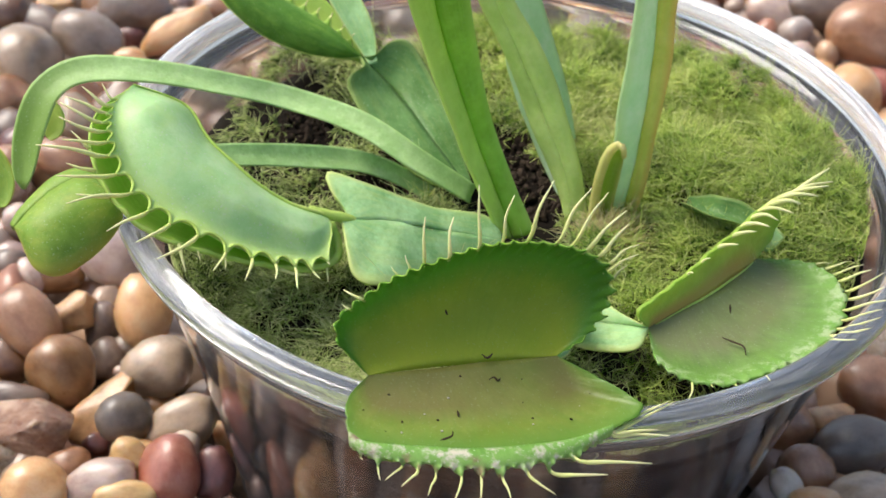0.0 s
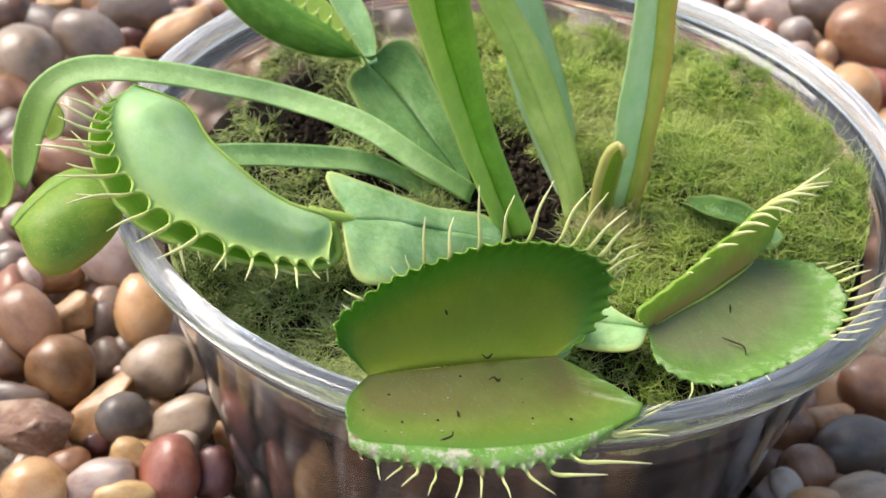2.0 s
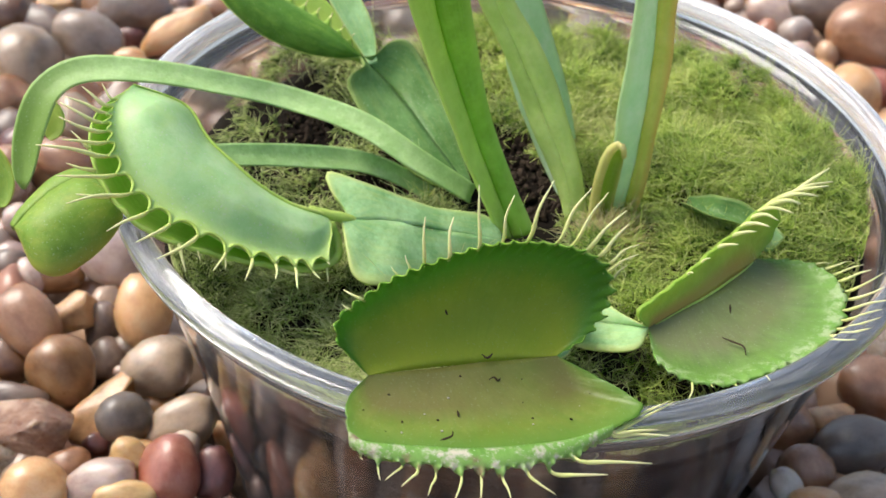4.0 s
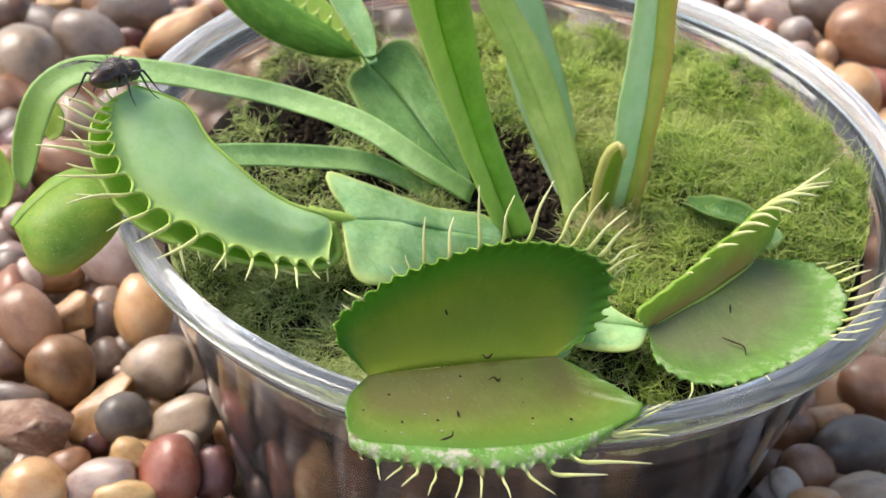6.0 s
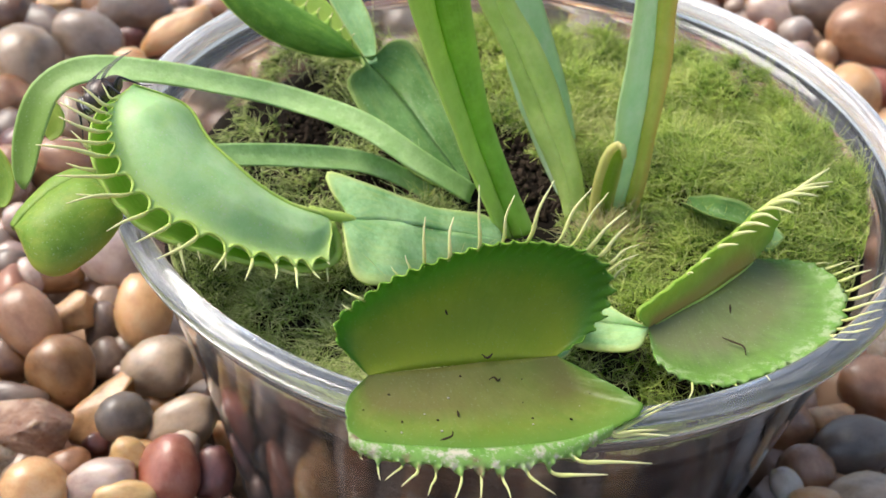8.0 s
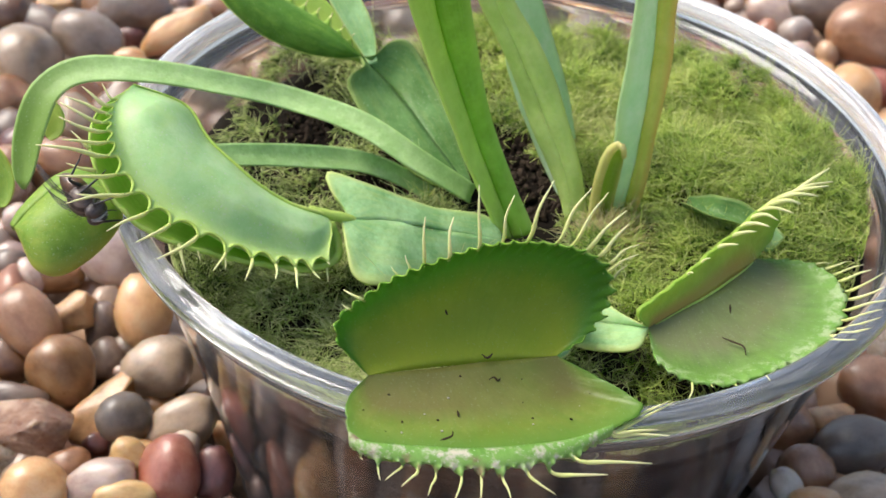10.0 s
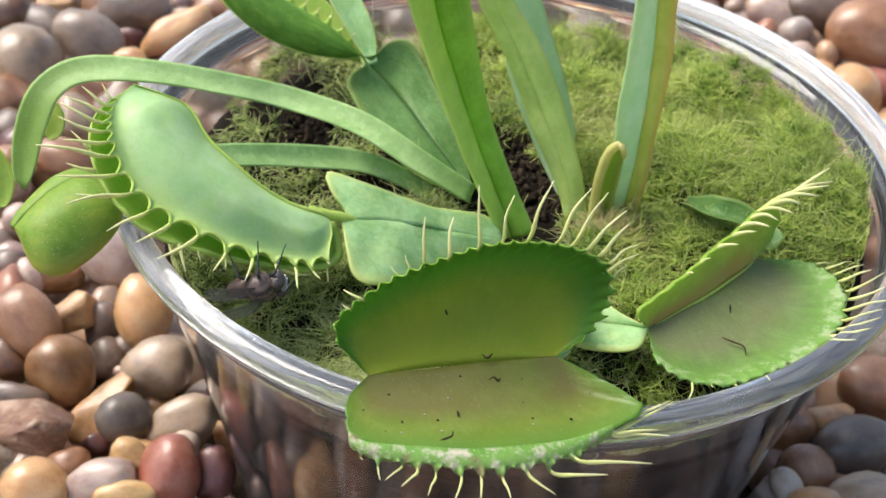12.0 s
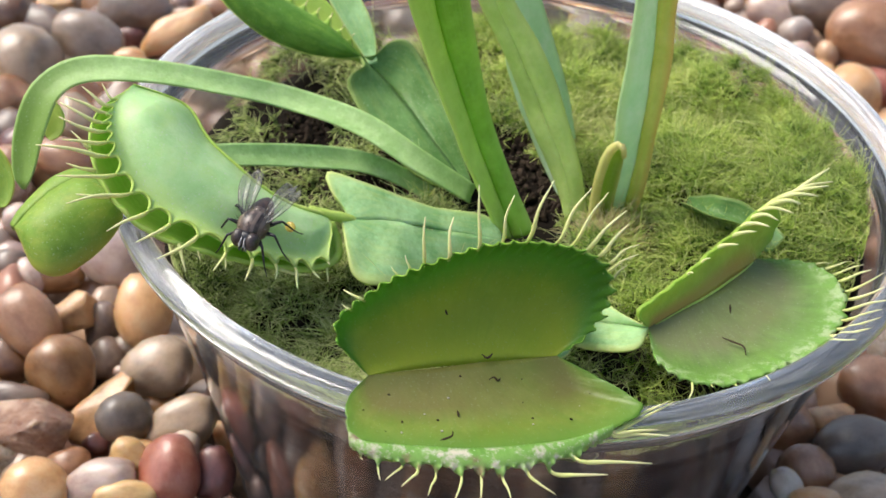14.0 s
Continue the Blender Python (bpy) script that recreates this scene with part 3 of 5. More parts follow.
def clear(x, y):
    """Moss keeps low where broad leaves lie close over it."""
    keep = 1.0
    for (ax, ay), (bx, by), wide in (((-5, -2), (-18, 10), 7.5), ((0, -13), (-14, -22), 5.0), ((25, -3), (35, -7), 2.5)):
        dx, dy = bx - ax, by - ay
        s = min(1, max(0, ((x - ax) * dx + (y - ay) * dy) / (dx * dx + dy * dy)))
        keep *= min(1, max(0.03, (math.hypot(x - ax - s * dx, y - ay - s * dy) - wide * 0.6) / (wide * 0.4)))
    for bx, by, wide in BARE:
        keep *= min(1, max(0.02, (math.hypot(x - bx, y - by) - wide * 0.55) / (wide * 0.45)))
    return keep


def lush(x, y):
    """How thickly the bright moss grows: the far and right side, thin round the crown."""
    side = 1 / (1 + math.exp(-(x - 2 + 0.35 * (y - 10) + 5 * noise.noise(Vector((x, y, 3)) * 0.1)) / 3.0))
    crown = min(1, max(0.0, (math.hypot(x - 4, y + 8) - 7) / 8))
    clump = 0.45 + 1.1 * noise.noise(Vector((x, y, 7)) * 0.16)
    return clear(x, y) * side * (0.1 + 0.9 * crown) * min(1, max(0.08, clump + 0.35))


def sparse(x, y):
    crown = min(1, max(0.0, (math.hypot(x - 2, y + 8) - 6) / 6))
    side = 1 / (1 + math.exp((x - 2 + 0.35 * (y - 10)) / 3.0))
    # Thinned at the back: bare peat there also stands in for leaf shade.
    return clear(x, y) * side * crown * max(0.0 if y > -8 else 0.4, (0.08 if y > -8 else 0.6) + 0.9 * noise.noise(Vector((x, y, 5)) * 0.13))


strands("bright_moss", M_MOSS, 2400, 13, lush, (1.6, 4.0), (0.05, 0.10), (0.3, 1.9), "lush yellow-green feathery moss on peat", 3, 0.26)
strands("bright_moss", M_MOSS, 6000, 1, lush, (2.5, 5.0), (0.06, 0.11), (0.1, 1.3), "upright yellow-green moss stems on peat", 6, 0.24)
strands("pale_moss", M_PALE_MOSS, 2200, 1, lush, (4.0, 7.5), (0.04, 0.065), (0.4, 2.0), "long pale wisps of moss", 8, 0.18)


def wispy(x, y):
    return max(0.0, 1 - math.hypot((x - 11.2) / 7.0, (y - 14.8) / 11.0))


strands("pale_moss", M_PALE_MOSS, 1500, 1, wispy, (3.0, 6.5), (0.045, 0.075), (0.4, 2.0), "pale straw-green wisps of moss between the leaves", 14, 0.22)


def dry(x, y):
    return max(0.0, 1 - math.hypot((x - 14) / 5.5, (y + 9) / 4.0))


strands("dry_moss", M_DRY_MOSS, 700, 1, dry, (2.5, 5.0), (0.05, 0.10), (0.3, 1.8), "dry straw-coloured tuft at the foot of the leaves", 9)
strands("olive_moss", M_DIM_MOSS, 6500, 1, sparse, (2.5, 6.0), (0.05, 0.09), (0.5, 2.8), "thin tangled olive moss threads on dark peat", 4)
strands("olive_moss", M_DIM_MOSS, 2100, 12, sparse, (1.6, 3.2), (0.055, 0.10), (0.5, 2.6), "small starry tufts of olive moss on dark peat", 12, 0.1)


# ---- plant ----
plant = new("venus_flytrap")
plant.location = (0.004, -0.008, 0.059)
tagged(plant, "green flytrap with open and closed toothed traps in mossy peat", "flytrap plant")
SEEN = (0.05, -0.75, 0.66)


def tooth(base, way, bend, length, r, parent, mat=None):
    mid = base + way * length * 0.5 + bend * length * 0.10
    tip = base + way * length + bend * length * 0.34
    tube("tooth", [base - way * 0.5, base, mid, tip], [r * 1.9, r * 1.2, r * 0.85, r * 0.28], mat or M_TOOTH, parent)


def teeth(lobe, piece, tips, r=0.26, sag=(0, 0, -0.12), seed=1, arch=1.0):
    """Teeth along the lobe's margin: each row is a place along it, from 0 to 1, and the tooth's tip."""
    rng = random.Random(seed)
    g, nn, _, v, t, a, b = piece
    for s, *tip in tips:
        k = min(len(t) - 2, max(1, round(s * (len(t) - 1))))
        base = g[k, -1] - nn[k, -1] * 0.22
        out = unit(g[k, -1] - g[k, -4])
        tip = np.array(tip)
        L = np.linalg.norm(tip - base)
        mid = base + (tip - base) * 0.5 + (out * 0.16 * arch - np.array(sag)) * L * 0.5
        near = base + (tip - base) * 0.12 + out * L * 0.05 * arch
        hook = tip + np.array((rng.uniform(-.1, .1), rng.uniform(-.1, .1), rng.uniform(-.05, .1))) * L
        w = r * rng.uniform(0.85, 1.1) * min(1.15, 0.5 + L / 7)
        tube("tooth", [base - out * 0.5, near, mid, hook], [w * 0.8, w * 1.35, w * 0.95, w * 0.75, w * 0.25], M_TOOTH, lobe, nu=11)


# front open trap
fl = patch([(-12.3, -54.7, 75), (-6.3, -52.7, 75), (0.6, -50.6, 75), (6.7, -48.8, 75)], [(-12.3, -54.7, 75), (-13.8, -57.5, 74.7), (-13.7, -60.4, 74.4), (-12.3, -62.3, 74.1), (-7.3, -62.3, 73.9), (-1.9, -61.7, 73.8), (3, -60.7, 73.7), (8.5, -58.8, 73.7), (13, -56.6, 73.8), (15.7, -54, 74), (13.5, -52.1, 74.4), (10, -50.1, 74.7), (6.7, -48.8, 75)], (0, 0.1, 1), -1.3, 0.45, 145, 25, ripple=15, depth=0.05, lip=-0.5, ragged=0.35)
lobe = blade("trap_lobe", [fl], M_FLAT, plant, "flat open lobe, greenish brown inside")
sk = patch([(-13.2, -61.5, 74), (-11.3, -62.4, 73.8), (-7.3, -62.2, 73.7), (-1.9, -61.6, 73.5), (3, -60.6, 73.5), (8.5, -58.8, 73.5), (12.7, -56.4, 73.6)], [(-12.9, -62.7, 73.1), (-11, -63.5, 72.9), (-7.1, -63.7, 72.7), (-1.6, -63.6, 72.5), (3.3, -62.7, 72.5), (8.4, -60.4, 72.5), (12.8, -56.9, 72.8)], (0, -1, 0.4), 0.5, 0.6, 193, 15, ripple=27, depth=0.45, ragged=0.5, scallop=1.3, peaks=[(0.048, -11.4, -63.9, 72.7), (0.110, -9.5, -65.7, 72), (0.201, -9, -65.5, 71.9), (0.253, -7.3, -65.8, 71.7), (0.318, -4.9, -66.4, 71.5), (0.404, -2, -66.7, 71.2), (0.476, 0.4, -66.3, 71.2), (0.549, 3.6, -65.8, 71.1), (0.634, 7.5, -64.5, 71), (0.724, 12.1, -61.3, 71), (0.817, 16.6, -58.8, 70.7), (0.990, 18.1, -55.2, 71.7), (1.000, 17.5, -55.2, 72.2), (1.000, 19.3, -51.8, 72.7), (1.000, 18.1, -51.7, 73), (0.000, -12.6, -62.7, 72.9)])
blade("margin", [sk], M_SKIRT, lobe, "turned-down frayed margin, whitish green with brown spots")
teeth(lobe, sk, [(0.048, -11.4, -63.9, 72.7), (0.110, -9.5, -65.7, 72), (0.201, -9, -65.5, 71.9), (0.253, -7.3, -65.8, 71.7), (0.318, -4.9, -66.4, 71.5), (0.404, -2, -66.7, 71.2), (0.476, 0.4, -66.3, 71.2), (0.549, 3.6, -65.8, 71.1), (0.634, 7.5, -64.5, 71), (0.724, 12.1, -61.3, 71), (0.817, 16.6, -58.8, 70.7), (0.990, 18.1, -55.2, 71.7), (1.000, 17.5, -55.2, 72.2), (1.000, 19.3, -51.8, 72.7), (1.000, 18.1, -51.7, 73), (0.000, -12.6, -62.7, 72.9)], 0.145, (0, 0, -0.08), 2, 0.0)
fu = patch([(-12.3, -54.7, 75), (-6.3, -52.7, 75), (0.6, -50.6, 75), (6.7, -48.8, 75)], [(-12.3, -54.7, 75), (-15.3, -54.1, 78.2), (-15.8, -53.1, 80.7), (-14.3, -51.9, 82.2), (-11, -49.9, 84.3), (-6.7, -47.9, 85.8), (-2.4, -46.1, 86.8), (2.1, -44.7, 86.8), (6.4, -43.8, 86), (9.9, -43.5, 84.2), (11.3, -44.2, 81.8), (11, -45.5, 79.2), (9.4, -47.2, 76.5), (6.7, -48.8, 75)], (0, -1, 0.4), -2.0, 0.8, 145, 25, ripple=32, depth=0.9, lip=1.5, scallop=0.8, peaks=[(0.1 + 0.031 * i,) for i in range(27)])
lobe = blade("trap_lobe", [fu], M_SHADY, plant, "upright open lobe, deep green with a scalloped rim")
tube("margin", fu[0][4:-4, -1] - fu[1][4:-4, -1] * 0.2, [0.06, 0.1, 0.1, 0.06], M_TALL, lobe, "light edge with small rounded teeth bases", nu=250)
teeth(lobe, fu, [(0.353, -7.7, -47.6, 90.4), (0.404, -5.3, -46.7, 90.6), (0.464, -2.7, -45.3, 92.9), (0.521, 0.2, -44.5, 91.7), (0.571, 4.1, -43.3, 92.8), (0.622, 7.8, -42.6, 92.3), (0.669, 10, -42.3, 91.7), (0.694, 11.7, -42.5, 89.4), (0.722, 12.5, -42.5, 88.1), (0.747, 13.4, -42.8, 86.4), (0.772, 13.5, -43.1, 84.9), (0.792, 12.8, -43.5, 83.8), (0.218, -15.3, -52.4, 83.8), (0.178, -15.4, -52.7, 82.3), (0.298, -11, -49.7, 85.3), (0.323, -9.7, -48.9, 86.4)], 0.16, (0.1, 0, -0.1), 3)
ribbon("petiole", [(4, -14, 61), (6, -28, 66), (7, -40, 71.5), (6.7, -48.8, 74.6)], [4, 7, 6, 2], (0, -0.4, 1), M_HEART, plant)

# side open trap
sl = patch([(17.9, -33.8, 67), (22.1, -30.1, 67.5), (26.7, -26.1, 68), (31.7, -19.7, 68)], [(17.9, -33.8, 67), (18.5, -39, 67.3), (21.2, -42.3, 67.7), (26.4, -42.8, 68.2), (32.8, -39.8, 68.8), (38.3, -34.7, 69.3), (41, -28.6, 69.3), (40.5, -22.8, 69.1), (37.2, -19.8, 68.6), (31.7, -19.7, 68)], (0, -0.1, 1), -1.3, 0.7, 145, 25, ripple=30, depth=0.2, lip=-0.2, scallop=0.8, ragged=0.4, peaks=[(0.12 + 0.03 * i,) for i in range(28)])
lobe = blade("trap_lobe", [sl], M_DULL, plant, "open lobe, dull greyish green inside with a pale fringe")
teeth(lobe, sl, [(0.865, 40.3, -21, 69.5), (0.842, 42.3, -21.1, 69.9), (0.812, 43.8, -21.6, 70.3), (0.784, 45, -22.5, 70.6), (0.752, 45.5, -24.3, 70.8), (0.719, 45.7, -26.8, 70.9), (0.684, 45.3, -28.5, 70.9), (0.649, 44.5, -30.4, 70.9), (0.614, 43.7, -32.5, 70.8), (0.584, 42.3, -34.3, 70.6), (0.556, 40.8, -35.9, 70.4), (0.208, 21.7, -46.9, 68.5), (0.296, 27.1, -44.2, 68.6), (0.248, 24.5, -44.1, 68.3), (0.363, 30.6, -43.2, 69)], 0.14, (0, 0, -0.1), 4)
su = patch([(17.9, -33.8, 67), (22.1, -30.1, 67.5), (26.7, -26.1, 68), (31.7, -19.7, 68)], [(17.9, -33.8, 67), (16.4, -34.9, 70), (19.4, -31.8, 71.2), (23.4, -27.6, 72.6), (27.7, -23, 74.3), (32, -18.5, 75.8), (33.8, -17, 72.8), (33.5, -17.7, 70.1), (31.8, -19.6, 67.9)], (0.6, -0.2, 0.6), -0.9, 0.7, 61, 19, ripple=13, depth=0.2)
lobe = blade("trap_lobe", [su], M_RED, plant, "raised lobe with a reddish inner face")
tube("midrib", su[0][3:-3:3, 0] + su[1][3:-3:3, 0] * 0.05, [0.08, 0.16, 0.16, 0.1], M_RIM, lobe, "pale line along the hinge", nu=40, sides=8)
teeth(lobe, su, [(0.767, 38.4, -15.4, 79.0), (0.755, 39.0, -16.0, 78.1), (0.735, 38.0, -17.1, 77.6), (0.715, 37.4, -17.6, 77.0), (0.695, 35.8, -18.7, 76.5), (0.667, 34.0, -20.6, 76.1), (0.633, 32.4, -21.5, 75.8), (0.583, 31.5, -22.8, 75.2), (0.533, 29.9, -23.9, 75.0), (0.467, 27.8, -25.8, 74.2), (0.383, 24.2, -27.9, 73.7), (0.317, 22.4, -29.9, 72.8)], 0.24, (0, 0, -0.12), 5)
wa = patch([(5.5, -23.8, 62), (11.1, -30, 64), (14.9, -32.7, 66), (17.9, -33.8, 67)], [(5.4, -21.6, 62), (10.9, -25.4, 65), (13.8, -30.3, 66.5), (16.6, -33.7, 67.5), (17.9, -33.8, 67)], (0, -0.4, 1), 0.5, 0.6, 33, 9)
wb = patch([(5.5, -23.8, 62), (11.1, -30, 64), (14.9, -32.7, 66), (17.9, -33.8, 67)], [(5.7, -28.1, 62), (9.2, -33.6, 63), (12.3, -36.6, 65), (16.3, -37.7, 67), (17.9, -33.8, 67)], (0, -0.4, 1), 0.5, 0.6, 33, 9)
blade("petiole", [wa, wb], M_HEART, plant, "pale winged leaf stalk")

# closed trap
lf = patch([(-45.7, -21.4, 85.5), (-41.8, -20.2, 83.5), (-39.3, -20.3, 82), (-36.3, -22.8, 79.5), (-31.5, -24.8, 76.2), (-26.7, -25, 73.2), (-23.7, -24.2, 71.6), (-22.2, -23.6, 70.9)], [(-46.3, -19.8, 84.5), (-48.5, -25.9, 84.4), (-48.1, -30.7, 83), (-45.8, -34.4, 80.7), (-41.5, -37, 77.5), (-35.9, -36.9, 74.6), (-29.5, -34.5, 71.4), (-23.4, -31.4, 68.5), (-20.5, -28.1, 67.5), (-20.2, -25.6, 67.4), (-21.3, -23.4, 68.6), (-22.5, -22, 69.6)], SEEN, -4.0, 0.8, 97, 21, ripple=16, depth=0.2)
lobe = blade("trap_lobe", [lf], M_DARKTRAP, plant, "far lobe of a closed trap, deep green")
tube("margin", lf[0][2:-2:2, -1] - lf[1][2:-2:2, -1] * 0.3, [0.1, 0.3, 0.35, 0.7], M_TALL_WING, lobe, "light green rolled rim", nu=80)
teeth(lobe, lf, [(0.268, -49.7, -35.1, 82.9), (0.336, -47.3, -37.7, 80.8), (0.504, -35.3, -39.9, 73.1), (0.544, -34.3, -37.5, 73), (0.717, -22.6, -31.7, 67.3), (0.840, -20.8, -31.4, 66.3), (0.609, -31.5, -37, 71.5), (0.216, -50, -30.3, 84.2)], 0.2, (0, 0, 0), 6)
ln = patch([(-45.7, -21.4, 85.5), (-41.8, -20.2, 83.5), (-39.3, -20.3, 82), (-36.3, -22.8, 79.5), (-31.5, -24.8, 76.2), (-26.7, -25, 73.2), (-23.7, -24.2, 71.6), (-22.2, -23.6, 70.9)], [(-45.7, -21.4, 85.5), (-46.9, -25.7, 85.3), (-46.2, -30, 83.8), (-43.9, -33.6, 81.6), (-40.3, -35.6, 78.9), (-35.5, -35.7, 76), (-30.0, -34.5, 72.6), (-24.6, -32.2, 69.7), (-22.0, -30.4, 68.7), (-20.9, -26.9, 69.3), (-21.3, -24.9, 70), (-22.2, -23.6, 70.9)], SEEN, 1.8, 0.9, 257, 41, collar=0.86, scallop=1.9, peaks=[(0.065, -48.4, -23.8, 86.8), (0.095, -50.1, -25.9, 87.7), (0.123, -50.8, -28.2, 87.6), (0.148, -51.3, -29.9, 87.6), (0.175, -50.9, -32.3, 86.8), (0.206, -50, -34.4, 85.7), (0.241, -51.2, -36, 86.3), (0.288, -48.5, -39.1, 83.9), (0.343, -47.3, -40.8, 82.8), (0.398, -43.1, -42, 79.8), (0.454, -39.9, -41.4, 77.9), (0.521, -37.4, -42.1, 76.3), (0.594, -32.3, -39.8, 73.5), (0.659, -28.9, -38.6, 71.7), (0.717, -25.7, -36.5, 70.3), (0.769, -23.6, -36.1, 69.1), (0.812, -21.3, -33.1, 68.4), (0.865, -20.6, -30.4, 68.5)])
lobe = blade("trap_lobe", [ln], M_OUTER, plant, "plump closed lobe, pale bluish green and waxy")
tube("margin", ln[0][::2, -1] - ln[1][::2, -1] * 0.2, [0.1, 0.2, 0.2, 0.1], M_RIM, lobe, "yellow-green rim in arcs between the teeth", nu=220)
tube("midrib", ln[0][::4, 0] + ln[1][::4, 0] * 0.12, [0.1, 0.2, 0.22, 0.3], M_RIM, lobe, "light ridge along the hinge", nu=70, sides=8)
teeth(lobe, ln, [(0.065, -48.4, -23.8, 86.8), (0.095, -50.1, -25.9, 87.7), (0.123, -50.8, -28.2, 87.6), (0.148, -51.3, -29.9, 87.6), (0.175, -50.9, -32.3, 86.8), (0.206, -50, -34.4, 85.7), (0.241, -51.2, -36, 86.3), (0.288, -48.5, -39.1, 83.9), (0.343, -47.3, -40.8, 82.8), (0.398, -43.1, -42, 79.8), (0.454, -39.9, -41.4, 77.9), (0.521, -37.4, -42.1, 76.3), (0.594, -32.3, -39.8, 73.5), (0.659, -28.9, -38.6, 71.7), (0.717, -25.7, -36.5, 70.3), (0.769, -23.6, -36.1, 69.1), (0.812, -21.3, -33.1, 68.4), (0.865, -20.6, -30.4, 68.5)], 0.19, (0, 0, -0.08), 7)
ha = patch([(-0.2, -13.7, 62), (-6.9, -16.9, 65), (-14, -20.5, 68.5), (-20.5, -22.9, 70)], [(-0.3, -12.5, 62), (-2.9, -11.1, 64), (-10.3, -14.5, 67), (-17.4, -16.9, 71), (-23.2, -16.7, 72.5), (-22.1, -19.7, 71.5), (-20.1, -21.6, 70), (-20.5, -22.9, 70)], SEEN, 0.18, 0.7, 49, 13, seed=3)
hb = patch([(-0.2, -13.7, 62), (-6.9, -16.9, 65), (-14, -20.5, 68.5), (-20.5, -22.9, 70)], [(-0.1, -14.9, 61.5), (-5, -19.9, 62), (-10.2, -26, 64), (-14.7, -30.2, 66), (-17.4, -30.3, 67), (-18.8, -28, 68.5), (-20.2, -23.6, 69.8), (-20.5, -22.9, 70)], SEEN, 0.2, 0.7, 49, 13, seed=4)
tube("stalk", [(-24.3, -23.9, 72), (-22.2, -23.5, 70.9), (-20.4, -22.8, 70), (-19.0, -22.1, 69.2), (-17.4, -21.5, 68.5)], [0.2, 0.55, 0.7, 0.6, 0.15], M_RIM, plant, "short yellowish stalk between leaf and trap", sides=10, nu=16)
blade("petiole", [ha, hb], M_HEART, plant, "broad heart-shaped bluish green leaf stalk")

# trap rising at the back
ua = patch([(-5.7, -3.6, 62.5), (-12.2, 2.8, 66.5), (-18.1, 10, 69), (-23.5, 11.8, 73)], [(-5.6, -5, 62.5), (-12.8, -5, 65), (-20, 0.6, 67.5), (-23.8, 4.8, 71), (-24.2, 6.1, 73), (-22.6, 9, 73.2), (-23.5, 11.8, 73)], SEEN, 0.12, 0.7, 49, 13, seed=5)
ub = patch([(-5.7, -3.6, 62.5), (-12.2, 2.8, 66.5), (-18.1, 10, 69), (-23.5, 11.8, 73)], [(-5.4, -2.2, 62.5), (-9.3, 5.6, 67), (-13.6, 14, 70), (-17.1, 17.3, 73), (-19.8, 15, 74), (-21.4, 11.9, 73.5), (-23.5, 11.8, 73)], SEEN, 0.12, 0.7, 49, 13, seed=6)
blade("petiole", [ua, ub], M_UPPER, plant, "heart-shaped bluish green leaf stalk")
TOP_TEETH = [(0.3 + 0.075 * i,) for i in range(9)]
tl = patch([(-46.2, 15.4, 80.6), (-42.7, 13.1, 77.8), (-38.3, 11.4, 75.5), (-32.3, 10.6, 73.6), (-27, 10.9, 72.9), (-23.4, 11.8, 73)], [(-46.2, 15.4, 80.6), (-44.4, 17.9, 82.4), (-40.1, 17.2, 81), (-35, 16, 78.9), (-30.6, 15, 77.2), (-26.7, 13.7, 75.3), (-24.6, 12.6, 73.9), (-23.4, 11.8, 73)], SEEN, 2.4, 0.8, 129, 17, scallop=1.5, peaks=TOP_TEETH)
lobe = blade("trap_lobe", [tl], M_TOP, plant, "near lobe of a closed trap, its shade put into a dark green")
tube("margin", tl[0][2:-2:2, -1] - tl[1][2:-2:2, -1] * 0.2, [0.1, 0.22, 0.22, 0.1], M_RIM, lobe, "yellow-green rim in arcs between the teeth", nu=120)
teeth(lobe, tl, [(s, *(tl[0][round(s * 128), -1] + np.array((0.6, -0.4, 1.0)))) for s, in TOP_TEETH], 0.2, seed=8)
tu = patch([(-46.2, 15.4, 80.6), (-42.7, 13.1, 77.8), (-38.3, 11.4, 75.5), (-32.3, 10.6, 73.6), (-27, 10.9, 72.9), (-23.4, 11.8, 73)], [(-46.8, 17.3, 79.6), (-44.3, 21.1, 82.5), (-38.5, 21.2, 81.5), (-32.3, 19.7, 79), (-28.3, 18.1, 76.8), (-25.7, 16.2, 74.6), (-24.4, 14.7, 73), (-23.7, 13.6, 72)], SEEN, -2.5, 0.8, 65, 15)
blade("trap_lobe", [tu], M_TALL_WING, plant, "light green far lobe of a closed trap")
ribbon("petiole", [(-21.7, 11.4, 72.3), (-23.9, 14.6, 75.6), (-26.9, 17.6, 78.8), (-29.9, 20.2, 81.7)], [1.2, 3.4, 4.2, 4.2, 4.2], SEEN, M_HEART, plant)

